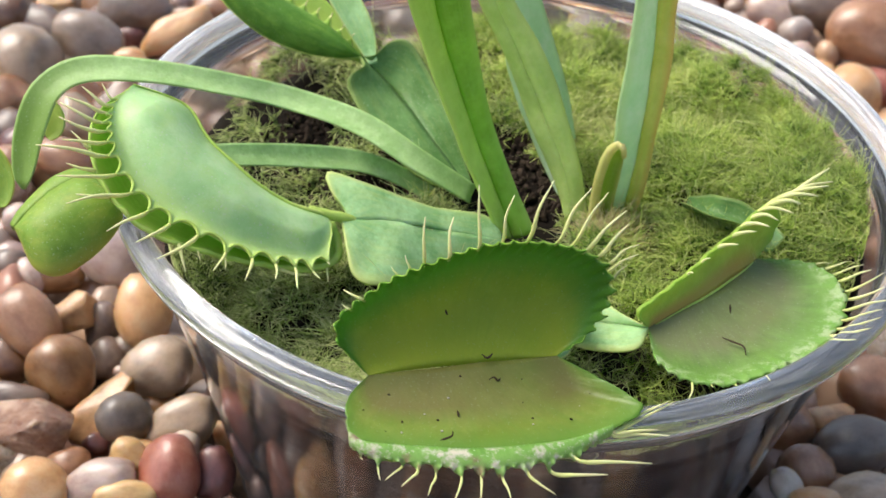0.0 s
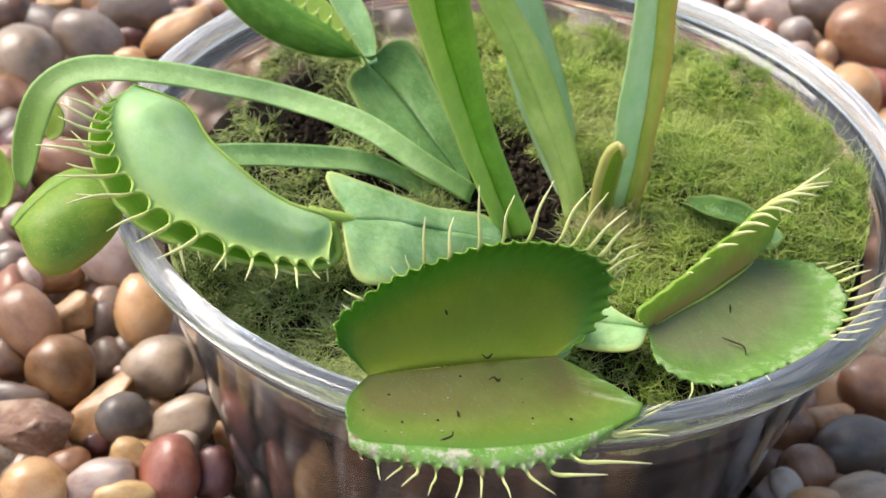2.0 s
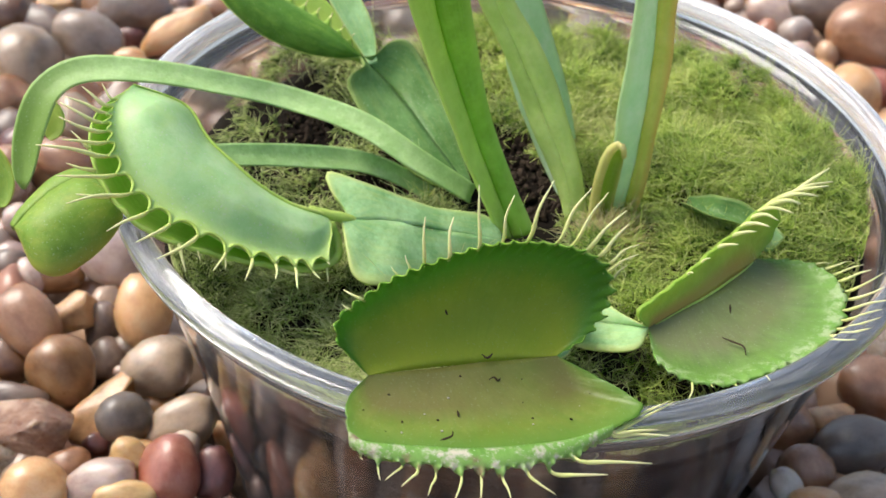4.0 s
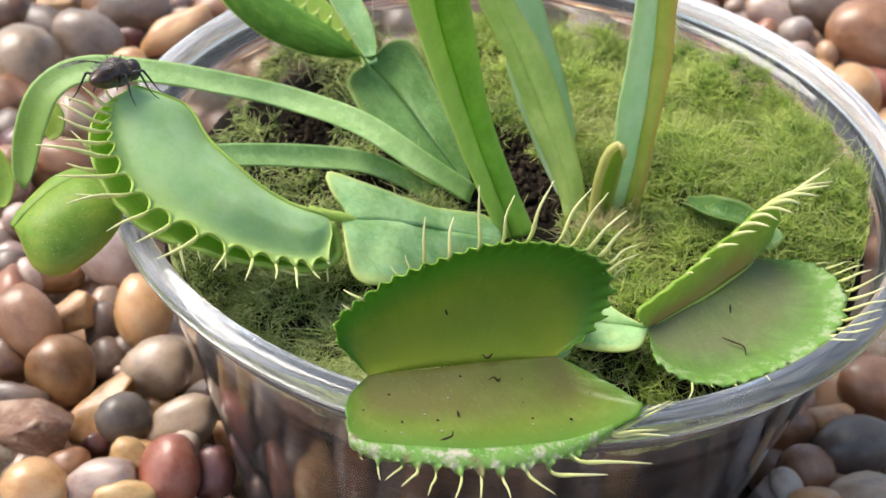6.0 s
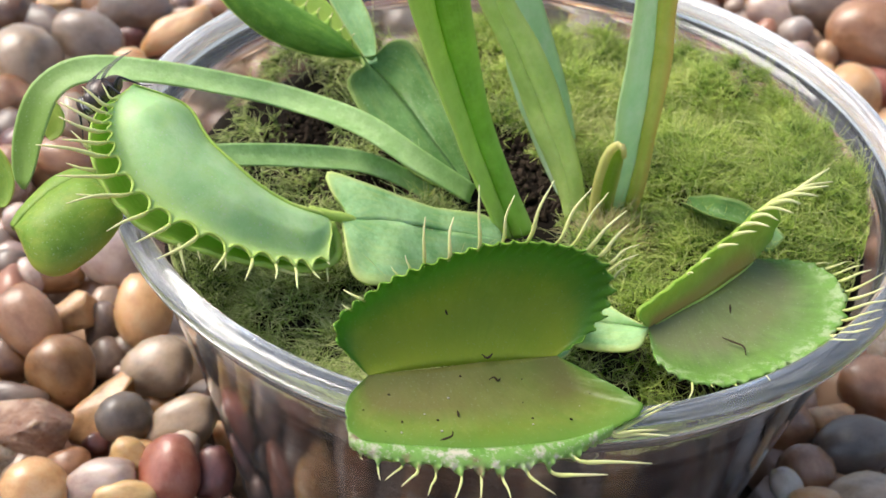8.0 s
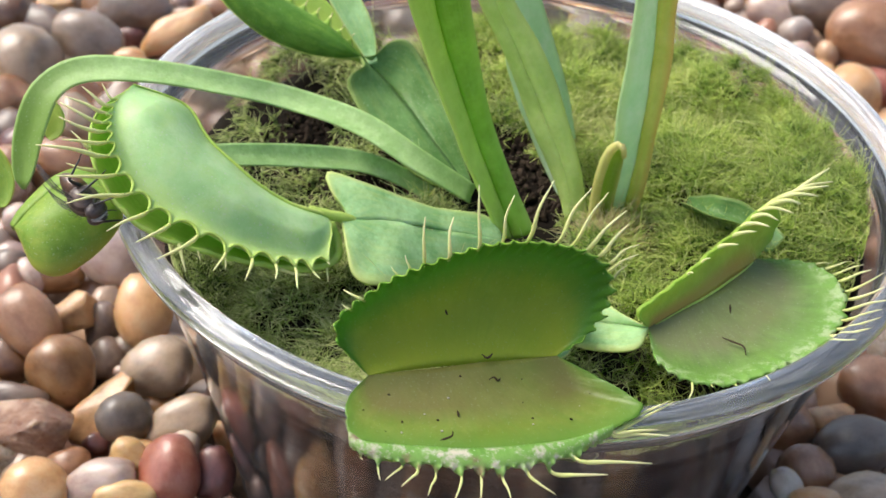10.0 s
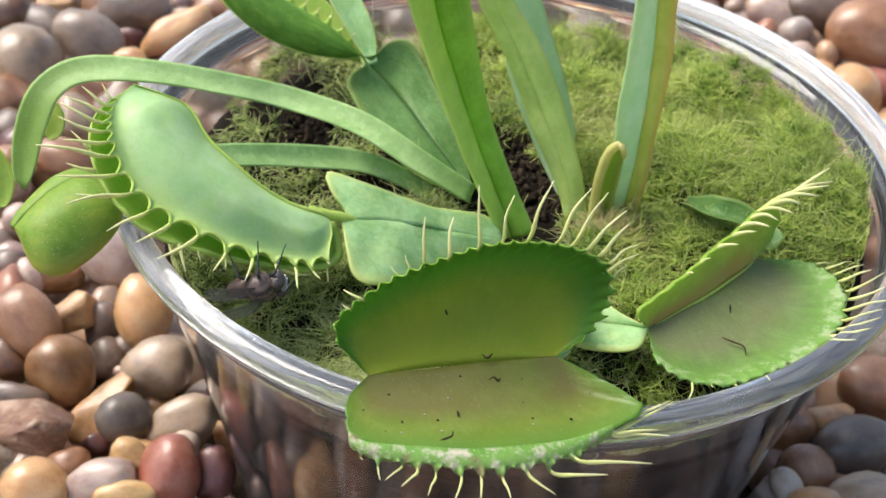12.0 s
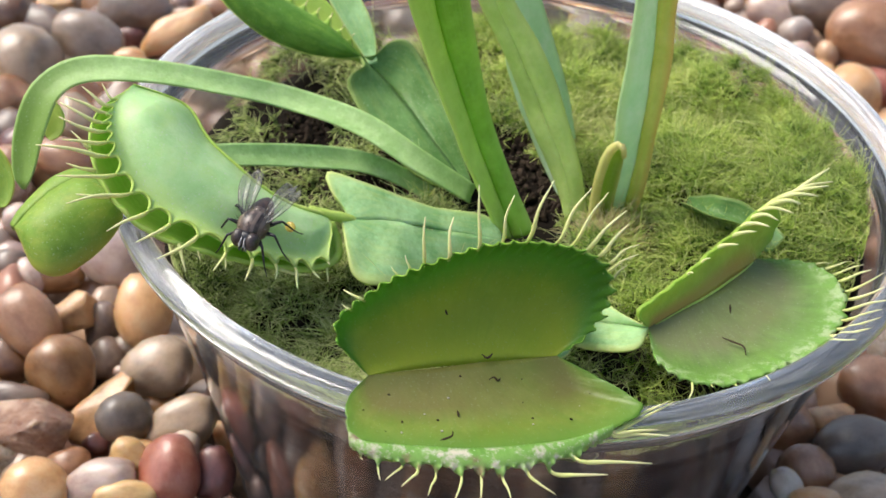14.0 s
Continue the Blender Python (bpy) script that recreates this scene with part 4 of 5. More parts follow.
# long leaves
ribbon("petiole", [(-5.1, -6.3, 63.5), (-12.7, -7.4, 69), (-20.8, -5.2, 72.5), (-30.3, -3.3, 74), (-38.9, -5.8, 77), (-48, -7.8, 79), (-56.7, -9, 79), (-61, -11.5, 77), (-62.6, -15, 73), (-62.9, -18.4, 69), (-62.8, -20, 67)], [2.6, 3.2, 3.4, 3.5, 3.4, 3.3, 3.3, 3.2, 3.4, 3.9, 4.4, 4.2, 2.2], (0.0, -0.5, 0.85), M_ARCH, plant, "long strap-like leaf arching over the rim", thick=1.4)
ribbon("petiole", [(-9, -5.8, 61), (-14.4, -5, 64), (-20.3, -7.7, 68), (-27.2, -12, 71), (-34.1, -17.3, 74), (-40.1, -21.2, 75.5), (-44.8, -24.5, 75.5), (-48.4, -27.2, 74)], [2.0, 2.8, 3.2, 3.3, 3.2, 3.0, 2.6, 1.4], (0.1, -0.55, 0.8), M_PETIOLE, plant, "narrow strap-like leaf")
da = patch([(-47.5, -26.9, 73.1), (-51.6, -25.7, 74.5), (-54.9, -27.8, 73.6), (-57.2, -30.6, 72), (-58.4, -32.5, 70.9)], [(-47.5, -26.9, 73.1), (-46.2, -29.4, 71.2), (-48.4, -33.4, 68.9), (-52, -36.3, 67.4), (-55.1, -36.1, 68), (-57.2, -33.9, 69.8), (-58.4, -32.5, 70.9)], (-0.2, -0.7, 0.5), 2.6, 0.8, 49, 15)
blade("trap_lobe", [da], M_DROOP, plant, "drooping trap lobe with a yellowing edge")
db = patch([(-47.5, -26.9, 73.1), (-51.6, -25.7, 74.5), (-54.9, -27.8, 73.6), (-57.2, -30.6, 72), (-58.4, -32.5, 70.9)], [(-48.7, -24.0, 70.8), (-52.2, -22.2, 72.6), (-55.8, -23.8, 72.1), (-57.9, -26.2, 71.0), (-59.4, -28.6, 69.6), (-59.6, -31.0, 69.6)], (-0.2, -0.7, 0.5), 0.8, 0.8, 49, 15)
blade("trap_lobe", [db], M_DROOP, plant, "far lobe of the drooping trap")

# upright leaves
tb = patch([(1.1, -11, 60.1), (-1.8, -9.5, 66.7), (-6, -9, 76.7), (-9.5, -9.5, 87.4), (-11.4, -10.5, 94.7), (-12.7, -12, 101.7)], [(3.8, -11, 62.1), (-0, -8, 68.7), (-3.6, -7.5, 77.8), (-5.9, -8.5, 88), (-7.1, -9.5, 94.6), (-7.7, -11, 101.8)], (0.4, -0.9, 0.2), 0.9, 1.3, 61, 13, seed=11)
leaf = blade("leaf_blade", [tb], M_TALL, plant, "tall thick upright leaf, fresh green")
ta = patch([(1.1, -11, 60.1), (-1.8, -9.5, 66.7), (-6, -9, 76.7), (-9.5, -9.5, 87.4), (-11.4, -10.5, 94.7), (-12.7, -12, 101.7)], [(-0.4, -12, 61.1), (-4.1, -12, 69.2), (-8.6, -12, 80), (-12, -12.5, 89.6), (-13.9, -13.5, 95.9), (-15.3, -15, 102.9)], (-0.5, -0.8, 0.3), 0.5, 1.0, 61, 11, seed=12)
blade("wing", [ta], M_TALL_WING, leaf, "lighter folded edge of the leaf")
ka = patch([(9.3, -5, 59.8), (7.4, -3, 66.1), (3.3, 0, 73.9), (-1, 2, 81.9), (-4.6, 3.5, 88.3), (-7.3, 4, 94.2)], [(8.1, -5, 60), (6.3, -1, 62.6), (1.6, 3, 70.4), (-2.9, 4, 80.6), (-6.8, 4.5, 87.5), (-9.6, 5, 93.5)], (-0.4, -0.9, 0.3), 0.5, 1.0, 49, 11, seed=13)
kb = patch([(9.3, -5, 59.8), (7.4, -3, 66.1), (3.3, 0, 73.9), (-1, 2, 81.9), (-4.6, 3.5, 88.3), (-7.3, 4, 94.2)], [(11.3, -5, 60.1), (9.5, -3.5, 66.7), (6.4, -1, 74.4), (2.6, 1, 82), (-2.2, 3, 88.8), (-4.4, 4, 94.4)], (0.4, -0.9, 0.3), 0.6, 1.2, 49, 11, seed=14)
leaf = blade("leaf_blade", [ka, kb], M_BACK, plant, "upright pale green leaf")
kw = patch([(7.9, -1, 60.8), (6.1, 1, 66.1), (2.9, 2.5, 73.2), (-0.1, 3.5, 79.4), (-2, 4, 83.3)], [(6.7, -1, 61.2), (3.3, 4, 64.7), (-0.3, 6, 71.6), (-2.4, 6, 77.7), (-2.4, 6, 82.1)], (0, -0.9, 0.3), 0.5, 0.8, 41, 11, seed=15)
blade("wing", [kw], M_BLUE, leaf, "bluish wing along the leaf")
ribbon("leaf_blade", [(7.2, 3, 67.8), (5.2, 5, 72.8), (2.8, 6.5, 78), (0.5, 8, 83.1), (-1.8, 9, 89.1), (-3.8, 10, 94.9)], [2.6, 3.8, 4.4, 4.4, 4.2, 4.0], (0.3, -0.9, 0.3), M_BLUE, plant, "upright bluish leaf")
rb = patch([(16, -4, 59.9), (16.4, -3, 65.3), (16.8, -2, 74.9), (16.6, -1, 83), (16.2, 0, 92.2), (16, 1, 98.6)], [(17.6, -4, 60.1), (18.5, -3, 65.6), (18.9, -1.5, 74.9), (19.3, 0, 83.6), (18.7, 1, 92), (20.3, 2, 97.1)], (0.5, -0.8, 0.2), 0.7, 1.2, 61, 11, seed=16)
leaf = blade("leaf_blade", [rb], M_AMBER, plant, "upright amber and green leaf")
ra = patch([(16, -4, 59.9), (16.4, -3, 65.3), (16.8, -2, 74.9), (16.6, -1, 83), (16.2, 0, 92.2), (16, 1, 98.6)], [(14.6, -4, 59.7), (13.8, -4.5, 66.1), (13.3, -4.5, 76.1), (13.3, -4, 84.4), (13.4, -3, 93.5), (13.4, -2, 99.8)], (-0.4, -0.9, 0.2), 0.4, 0.9, 61, 11, seed=17)
blade("wing", [ra], M_BLUE, leaf, "bluish green wing along the leaf")
shoot = tube("shoot", [(12, -6, 59.7), (11.7, -6, 65), (11.9, -6.3, 69.5), (12.5, -6.6, 72.8), (13.5, -7, 74.5), (14.2, -7.2, 74.1), (14.5, -7, 72.7)], [0.9, 0.75, 0.68, 0.68, 0.7, 0.6, 0.35], M_SHOOT, plant, "young hooked amber shoot", sides=12, nu=30)
sh = patch([(12.3, -6, 59.8), (12, -6, 65), (12.1, -6.2, 69.3), (12.7, -6.5, 72.3), (13.6, -6.8, 73.9)], [(14.3, -6, 60), (14.3, -5.8, 64.7), (14.5, -6, 68), (14.6, -6.3, 70.7), (14.5, -6.8, 72.8)], (0.3, -0.9, 0.2), -0.7, 0.9, 33, 9, seed=19)
blade("leaf_blade", [sh], M_YOUNG, shoot, "folded green blade inside the hooked shoot")
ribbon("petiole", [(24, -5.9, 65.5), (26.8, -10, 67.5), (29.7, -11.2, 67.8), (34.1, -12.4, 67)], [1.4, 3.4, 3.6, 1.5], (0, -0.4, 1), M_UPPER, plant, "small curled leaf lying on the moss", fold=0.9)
ribbon("petiole", [(33.3, -13.6, 65), (34.5, -13.7, 68.5)], [3.0, 3.4], (0, -0.8, 0.5), M_HEART, plant, "", nu=12)

ribbon("petiole", [(-81.5, -9.5, 68.6), (-75.2, -10.3, 67.1), (-71.2, -11.7, 65.0), (-69.2, -13.1, 63.1), (-68.6, -14.4, 61.5), (-69.0, -15.6, 60.0)], [3.4, 3.8, 4.4, 4.6, 4.0, 2.0], (0.0, -0.6, 0.8), M_DROOP, plant, "leaf tip hanging beside the arching leaf")
ribbon("leaf_blade", [(-63.7, -9.7, 74.9), (-61.9, -10.5, 73.8), (-60.8, -11.3, 72.7), (-60.6, -12.3, 71.5), (-61.5, -13.1, 70.5)], [1.6, 2.4, 2.8, 2.6, 1.2], (0.0, -0.7, 0.7), M_RIM, plant, "yellowing strip under the bend of the arching leaf")


# ---- crumbs on the traps ----
def crumb(points):
    tagged(tube("plant_crumb", points, [0.06, 0.13, 0.11, 0.04], M_CRUMB, sides=5, nu=10), "tiny dark dry fragment lying on a trap", "debris", "fragments on the traps")


M_GRIT = soil_material("pale_grit", (0.45, 0.42, 0.36), (0.40, 0.38, 0.33))
M_CRUMB = soil_material("dry_fragment", (0.012, 0.01, 0.008), (0.05, 0.035, 0.025))
for points in (
    [(0, -50.8, 76.2), (-0.5, -51.1, 75.8), (-1.1, -51.1, 76.2)],
    [(-0.1, -52.7, 74.3), (0.4, -52.3, 74.3), (0.8, -52.7, 74.3), (1.1, -52.3, 74.3)],
    [(-4.6, -61.2, 73.4), (-3.7, -60.7, 73.5), (-3.1, -60.2, 73.5), (-3.1, -59.7, 73.6)],
    [(-2.9, -57, 73.7), (-2.7, -57.7, 73.6)],
    [(-5.2, -49.4, 80.2), (-5, -49.6, 79.7)],
    [(26.4, -34.6, 67.4), (27.7, -35.3, 67.5), (28.7, -36.1, 67.7), (28.8, -37.6, 67.7)],
    [(27.8, -28.4, 67.3), (27.7, -30, 67.3)],
    [(-8.7, -54.6, 74.2), (-8.5, -54.2, 74.2)],
    [(8.4, -56, 73.4), (8.7, -56.1, 73.3)],
    [(-2.5, -52.3, 74.2), (-2.2, -52.6, 74.2)],
):
    crumb(points)
dots = random.Random(17)
for _ in range(16):
    p = fl[0][dots.randrange(18, 126), dots.randrange(2, 20)] + np.array((0, 0, 0.06))
    size = dots.uniform(0.05, 0.13)
    grit = tube("grit", [p, p + np.array((size, 0.3 * size, 0.02)), p + np.array((2 * size, -0.2 * size, 0))], [size * 0.5, size, size * 0.4], dots.choice((M_CRUMB, M_CRUMB, M_GRIT)), sides=5, nu=5)
    tagged(grit, "speck of grit lying on an open trap", "grit", "specks on the open trap")


# ---- fly ----
def fly_materials():
    out = {}
    for name, a, b, rough, scale in (("fly_thorax", (0.022, 0.016, 0.014), (0.13, 0.085, 0.065), 0.36, 900), ("fly_abdomen", (0.02, 0.012, 0.009), (0.14, 0.075, 0.045), 0.28, 500),
                                     ("fly_eye", (0.028, 0.02, 0.018), (0.075, 0.055, 0.05), 0.28, 4000), ("fly_leg", (0.008, 0.008, 0.009), (0.025, 0.025, 0.028), 0.35, 2000),
                                     ("fly_face", (0.22, 0.21, 0.21), (0.6, 0.59, 0.59), 0.5, 2500)):
        m, nodes, links, p = material(name)
        co = nodes.new("ShaderNodeTexCoord")
        n1 = tex_noise(nodes, links, co.outputs["Object"], scale, 4, 0.65)
        col = ramp(nodes, links, n1, [(0.35, a), (0.65, b)])
        if name == "fly_thorax":
            bands = nodes.new("ShaderNodeTexWave")
            bands.bands_direction = "Y"
            bands.inputs["Scale"].default_value, bands.inputs["Distortion"].default_value = 420, 0.6
            links.new(co.outputs["Object"], bands.inputs["Vector"])
            col = mixed(nodes, links, ramp(nodes, links, bands.outputs["Fac"], [(0.45, (0, 0, 0)), (0.75, (0.35, 0.35, 0.35))]), col, (0.26, 0.20, 0.16))
        links.new(col, p.inputs["Base Color"])
        p.inputs["Roughness"].default_value = rough
        p.inputs["Specular IOR Level"].default_value = 0.6
        bump(nodes, links, p, [(tex_noise(nodes, links, co.outputs["Object"], scale * 5, 2), 0.3, 0.0001)])
        out[name] = m
    m, nodes, links, p = material("fly_wing")
    co = nodes.new("ShaderNodeTexCoord")
    n1 = tex_noise(nodes, links, co.outputs["Object"], 700, 3)
    links.new(ramp(nodes, links, n1, [(0.3, (0.09, 0.085, 0.08)), (0.7, (0.22, 0.21, 0.20))]), p.inputs["Base Color"])
    links.new(ramp(nodes, links, n1, [(0.3, (0.2, 0.2, 0.2)), (0.7, (0.42, 0.42, 0.42))]), p.inputs["Alpha"])
    p.inputs["Roughness"].default_value = 0.25
    out["fly_wing"] = m
    return out


def ball(name, centre, radii, mat, parent, label="", pinch=0.0, rings=20, sides=28):
    """A rounded body along x; pinch narrows its back end."""
    th, ph = np.linspace(0, math.pi, rings), np.arange(sides) * 2 * math.pi / sides
    x = np.cos(th)[:, None] * np.ones(sides)[None]
    k = np.sin(th)[:, None] * (1 - pinch * (1 - x) * 0.5)
    v = np.stack([x * radii[0], k * np.cos(ph)[None] * radii[1], k * np.sin(ph)[None] * radii[2]], 2).reshape(-1, 3) + np.array(centre)
    f = [(i * sides + j, (i + 1) * sides + j, (i + 1) * sides + (j + 1) % sides, i * sides + (j + 1) % sides) for i in range(rings - 1) for j in range(sides)]
    return part(name, v, f, mat, parent, label)


def house_fly():
    fm = fly_materials()
    fly = tagged(new("fly"), "dark brown house fly with clear veined wings", "fly")
    thorax = ball("thorax", (0, 0, 0.05), (1.72, 1.66, 1.55), fm["fly_thorax"], fly, "grey-brown bristly thorax with dark stripes")
    ball("scutellum", (-1.4, 0, 0.6), (0.62, 0.8, 0.5), fm["fly_thorax"], fly)
    ball("abdomen", (-1.95, 0, -0.2), (1.85, 1.68, 1.45), fm["fly_abdomen"], fly, "glossy coppery abdomen", pinch=0.45)
    head = ball("head", (1.72, 0, -0.1), (0.85, 1.3, 1.15), fm["fly_leg"], fly, "dark head with pale face lines")
    for s in (-1, 1):
        ball("eye", (1.86, s * 0.72, 0.05), (0.86, 0.76, 1.12), fm["fly_eye"], head, "large dark greyish compound eye")
        tube("antenna", [(2.6, s * 0.14, 0.1), (2.85, s * 0.17, -0.1), (2.9, s * 0.2, -0.5)], [0.1, 0.12, 0.07], fm["fly_leg"], head)
        tube("face_stripe", [(2.2, s * 0.16, 0.95), (2.68, s * 0.24, 0.25), (2.6, s * 0.34, -0.75)], [0.06, 0.13, 0.1], fm["fly_face"], head)
        # wing: a veined blade, hinged at the thorax
        mid = [(-0.2, s * 1.1, 0.95), (-2.0, s * 1.65, 1.45), (-3.8, s * 2.1, 1.5), (-5.5, s * 2.5, 1.3)]
        c = spline(mid, 24)
        w = np.interp(np.linspace(0, 1, 24), [0, 0.2, 0.55, 0.88, 1], [0.4, 1.5, 2.3, 2.2, 1.0])
        across = np.array((0.42, s * 0.9, -0.08))
        q = np.linspace(-0.55, 0.45, 9)
        g = c[:, None] + across[None, None] * (q[None, :, None] * w[:, None, None]) + np.array((0, 0, 0.12)) * np.cos(q * 14)[None, :, None] * w[:, None, None] * 0.25
        for i in range(14, 24):
            for jj in range(9):
                g[i, jj] += np.array((1.5, s * -0.2, 0)) * (i - 13) / 10 * max(0, noise.noise(Vector((jj * 1.7, s * 4, i * 0.05))) + 0.1)
        v, f, uv = shell(g, np.broadcast_to(np.array((0, 0, 1.0)), g.shape), 0.03, q + 0.5, np.linspace(0, 1, 24))
        wing = part("wing", v, f, fm["fly_wing"], fly, "clear greyish wing with dark veins", uv)
        wing.visible_shadow = True
        for col in (0, 2, 4, 6, 8):
            tube("vein", g[:22 - abs(col - 5), col][::3], [0.045, 0.03, 0.015], fm["fly_leg"], wing, sides=4, nu=10)
        for x0, reach, fore, knee in ((0.8, 2.3, 2.6, 0.5), (0.0, 3.6, 0.9, 0.8), (-0.7, 3.5, -1.8, 0.7)):
            a = np.array((x0, s * 0.75, -0.9))
            b = np.array((x0 + fore * 0.45, s * (0.75 + reach * 0.5), knee - 0.5))
            d = np.array((x0 + fore * 0.8, s * (0.75 + reach * 0.75), -1.7))
            e = np.array((x0 + fore * 1.05, s * (0.75 + reach), -2.6))
            leg = tube("leg", [a, a + (b - a) * 0.6 + (0, 0, 0.15), b], [0.2, 0.24, 0.13], fm["fly_leg"], fly)
            tube("shin", [b, (b + d) / 2, d], [0.13, 0.12, 0.08], fm["fly_leg"], leg)
            tube("foot", [d, (d + e) / 2 - (0, 0, 0.1), e], [0.07, 0.06, 0.05], fm["fly_leg"], leg)
    rng = random.Random(5)
    for i in range(26):
        az, el = rng.uniform(0, 6.28), rng.uniform(0.3, 1.2)
        n = np.array((math.cos(az) * math.cos(el), math.sin(az) * math.cos(el), math.sin(el)))
        p = n * np.array((1.68, 1.62, 1.58))
        tube("bristle", [p * 0.97, p + n * 0.25, p + n * 0.55 + (-0.25, 0, 0)], [0.035, 0.025, 0.01], fm["fly_leg"], thorax, sides=3, nu=4)
    return fly


FLY = house_fly()
FLY.scale = (1.14, 1.14, 1.14)


def droplet():
    m, nodes, links, p = material("amber_drop")
    p.inputs["Base Color"].default_value = (0.80, 0.62, 0.16, 1)
    p.inputs["Roughness"].default_value = 0.08
    p.inputs["Transmission Weight"].default_value = 0.45
    p.inputs["IOR"].default_value = 1.36
    drop = ball("droplet", (0, 0, 0), (0.72, 0.6, 0.28), m, None, "")
    return tagged(drop, "small amber drop that the fly leaves on the trap", "droplet")


DROP = droplet()


def stand(place, forward, back):
    """The pose of the fly: its middle in millimetres, where its head points and where its back faces."""
    f = Vector(forward).normalized()
    side = Vector(back).cross(f).normalized()
    return Matrix.Translation(Vector(place) * MM) @ Matrix((f, side, f.cross(side))).transposed().to_4x4()


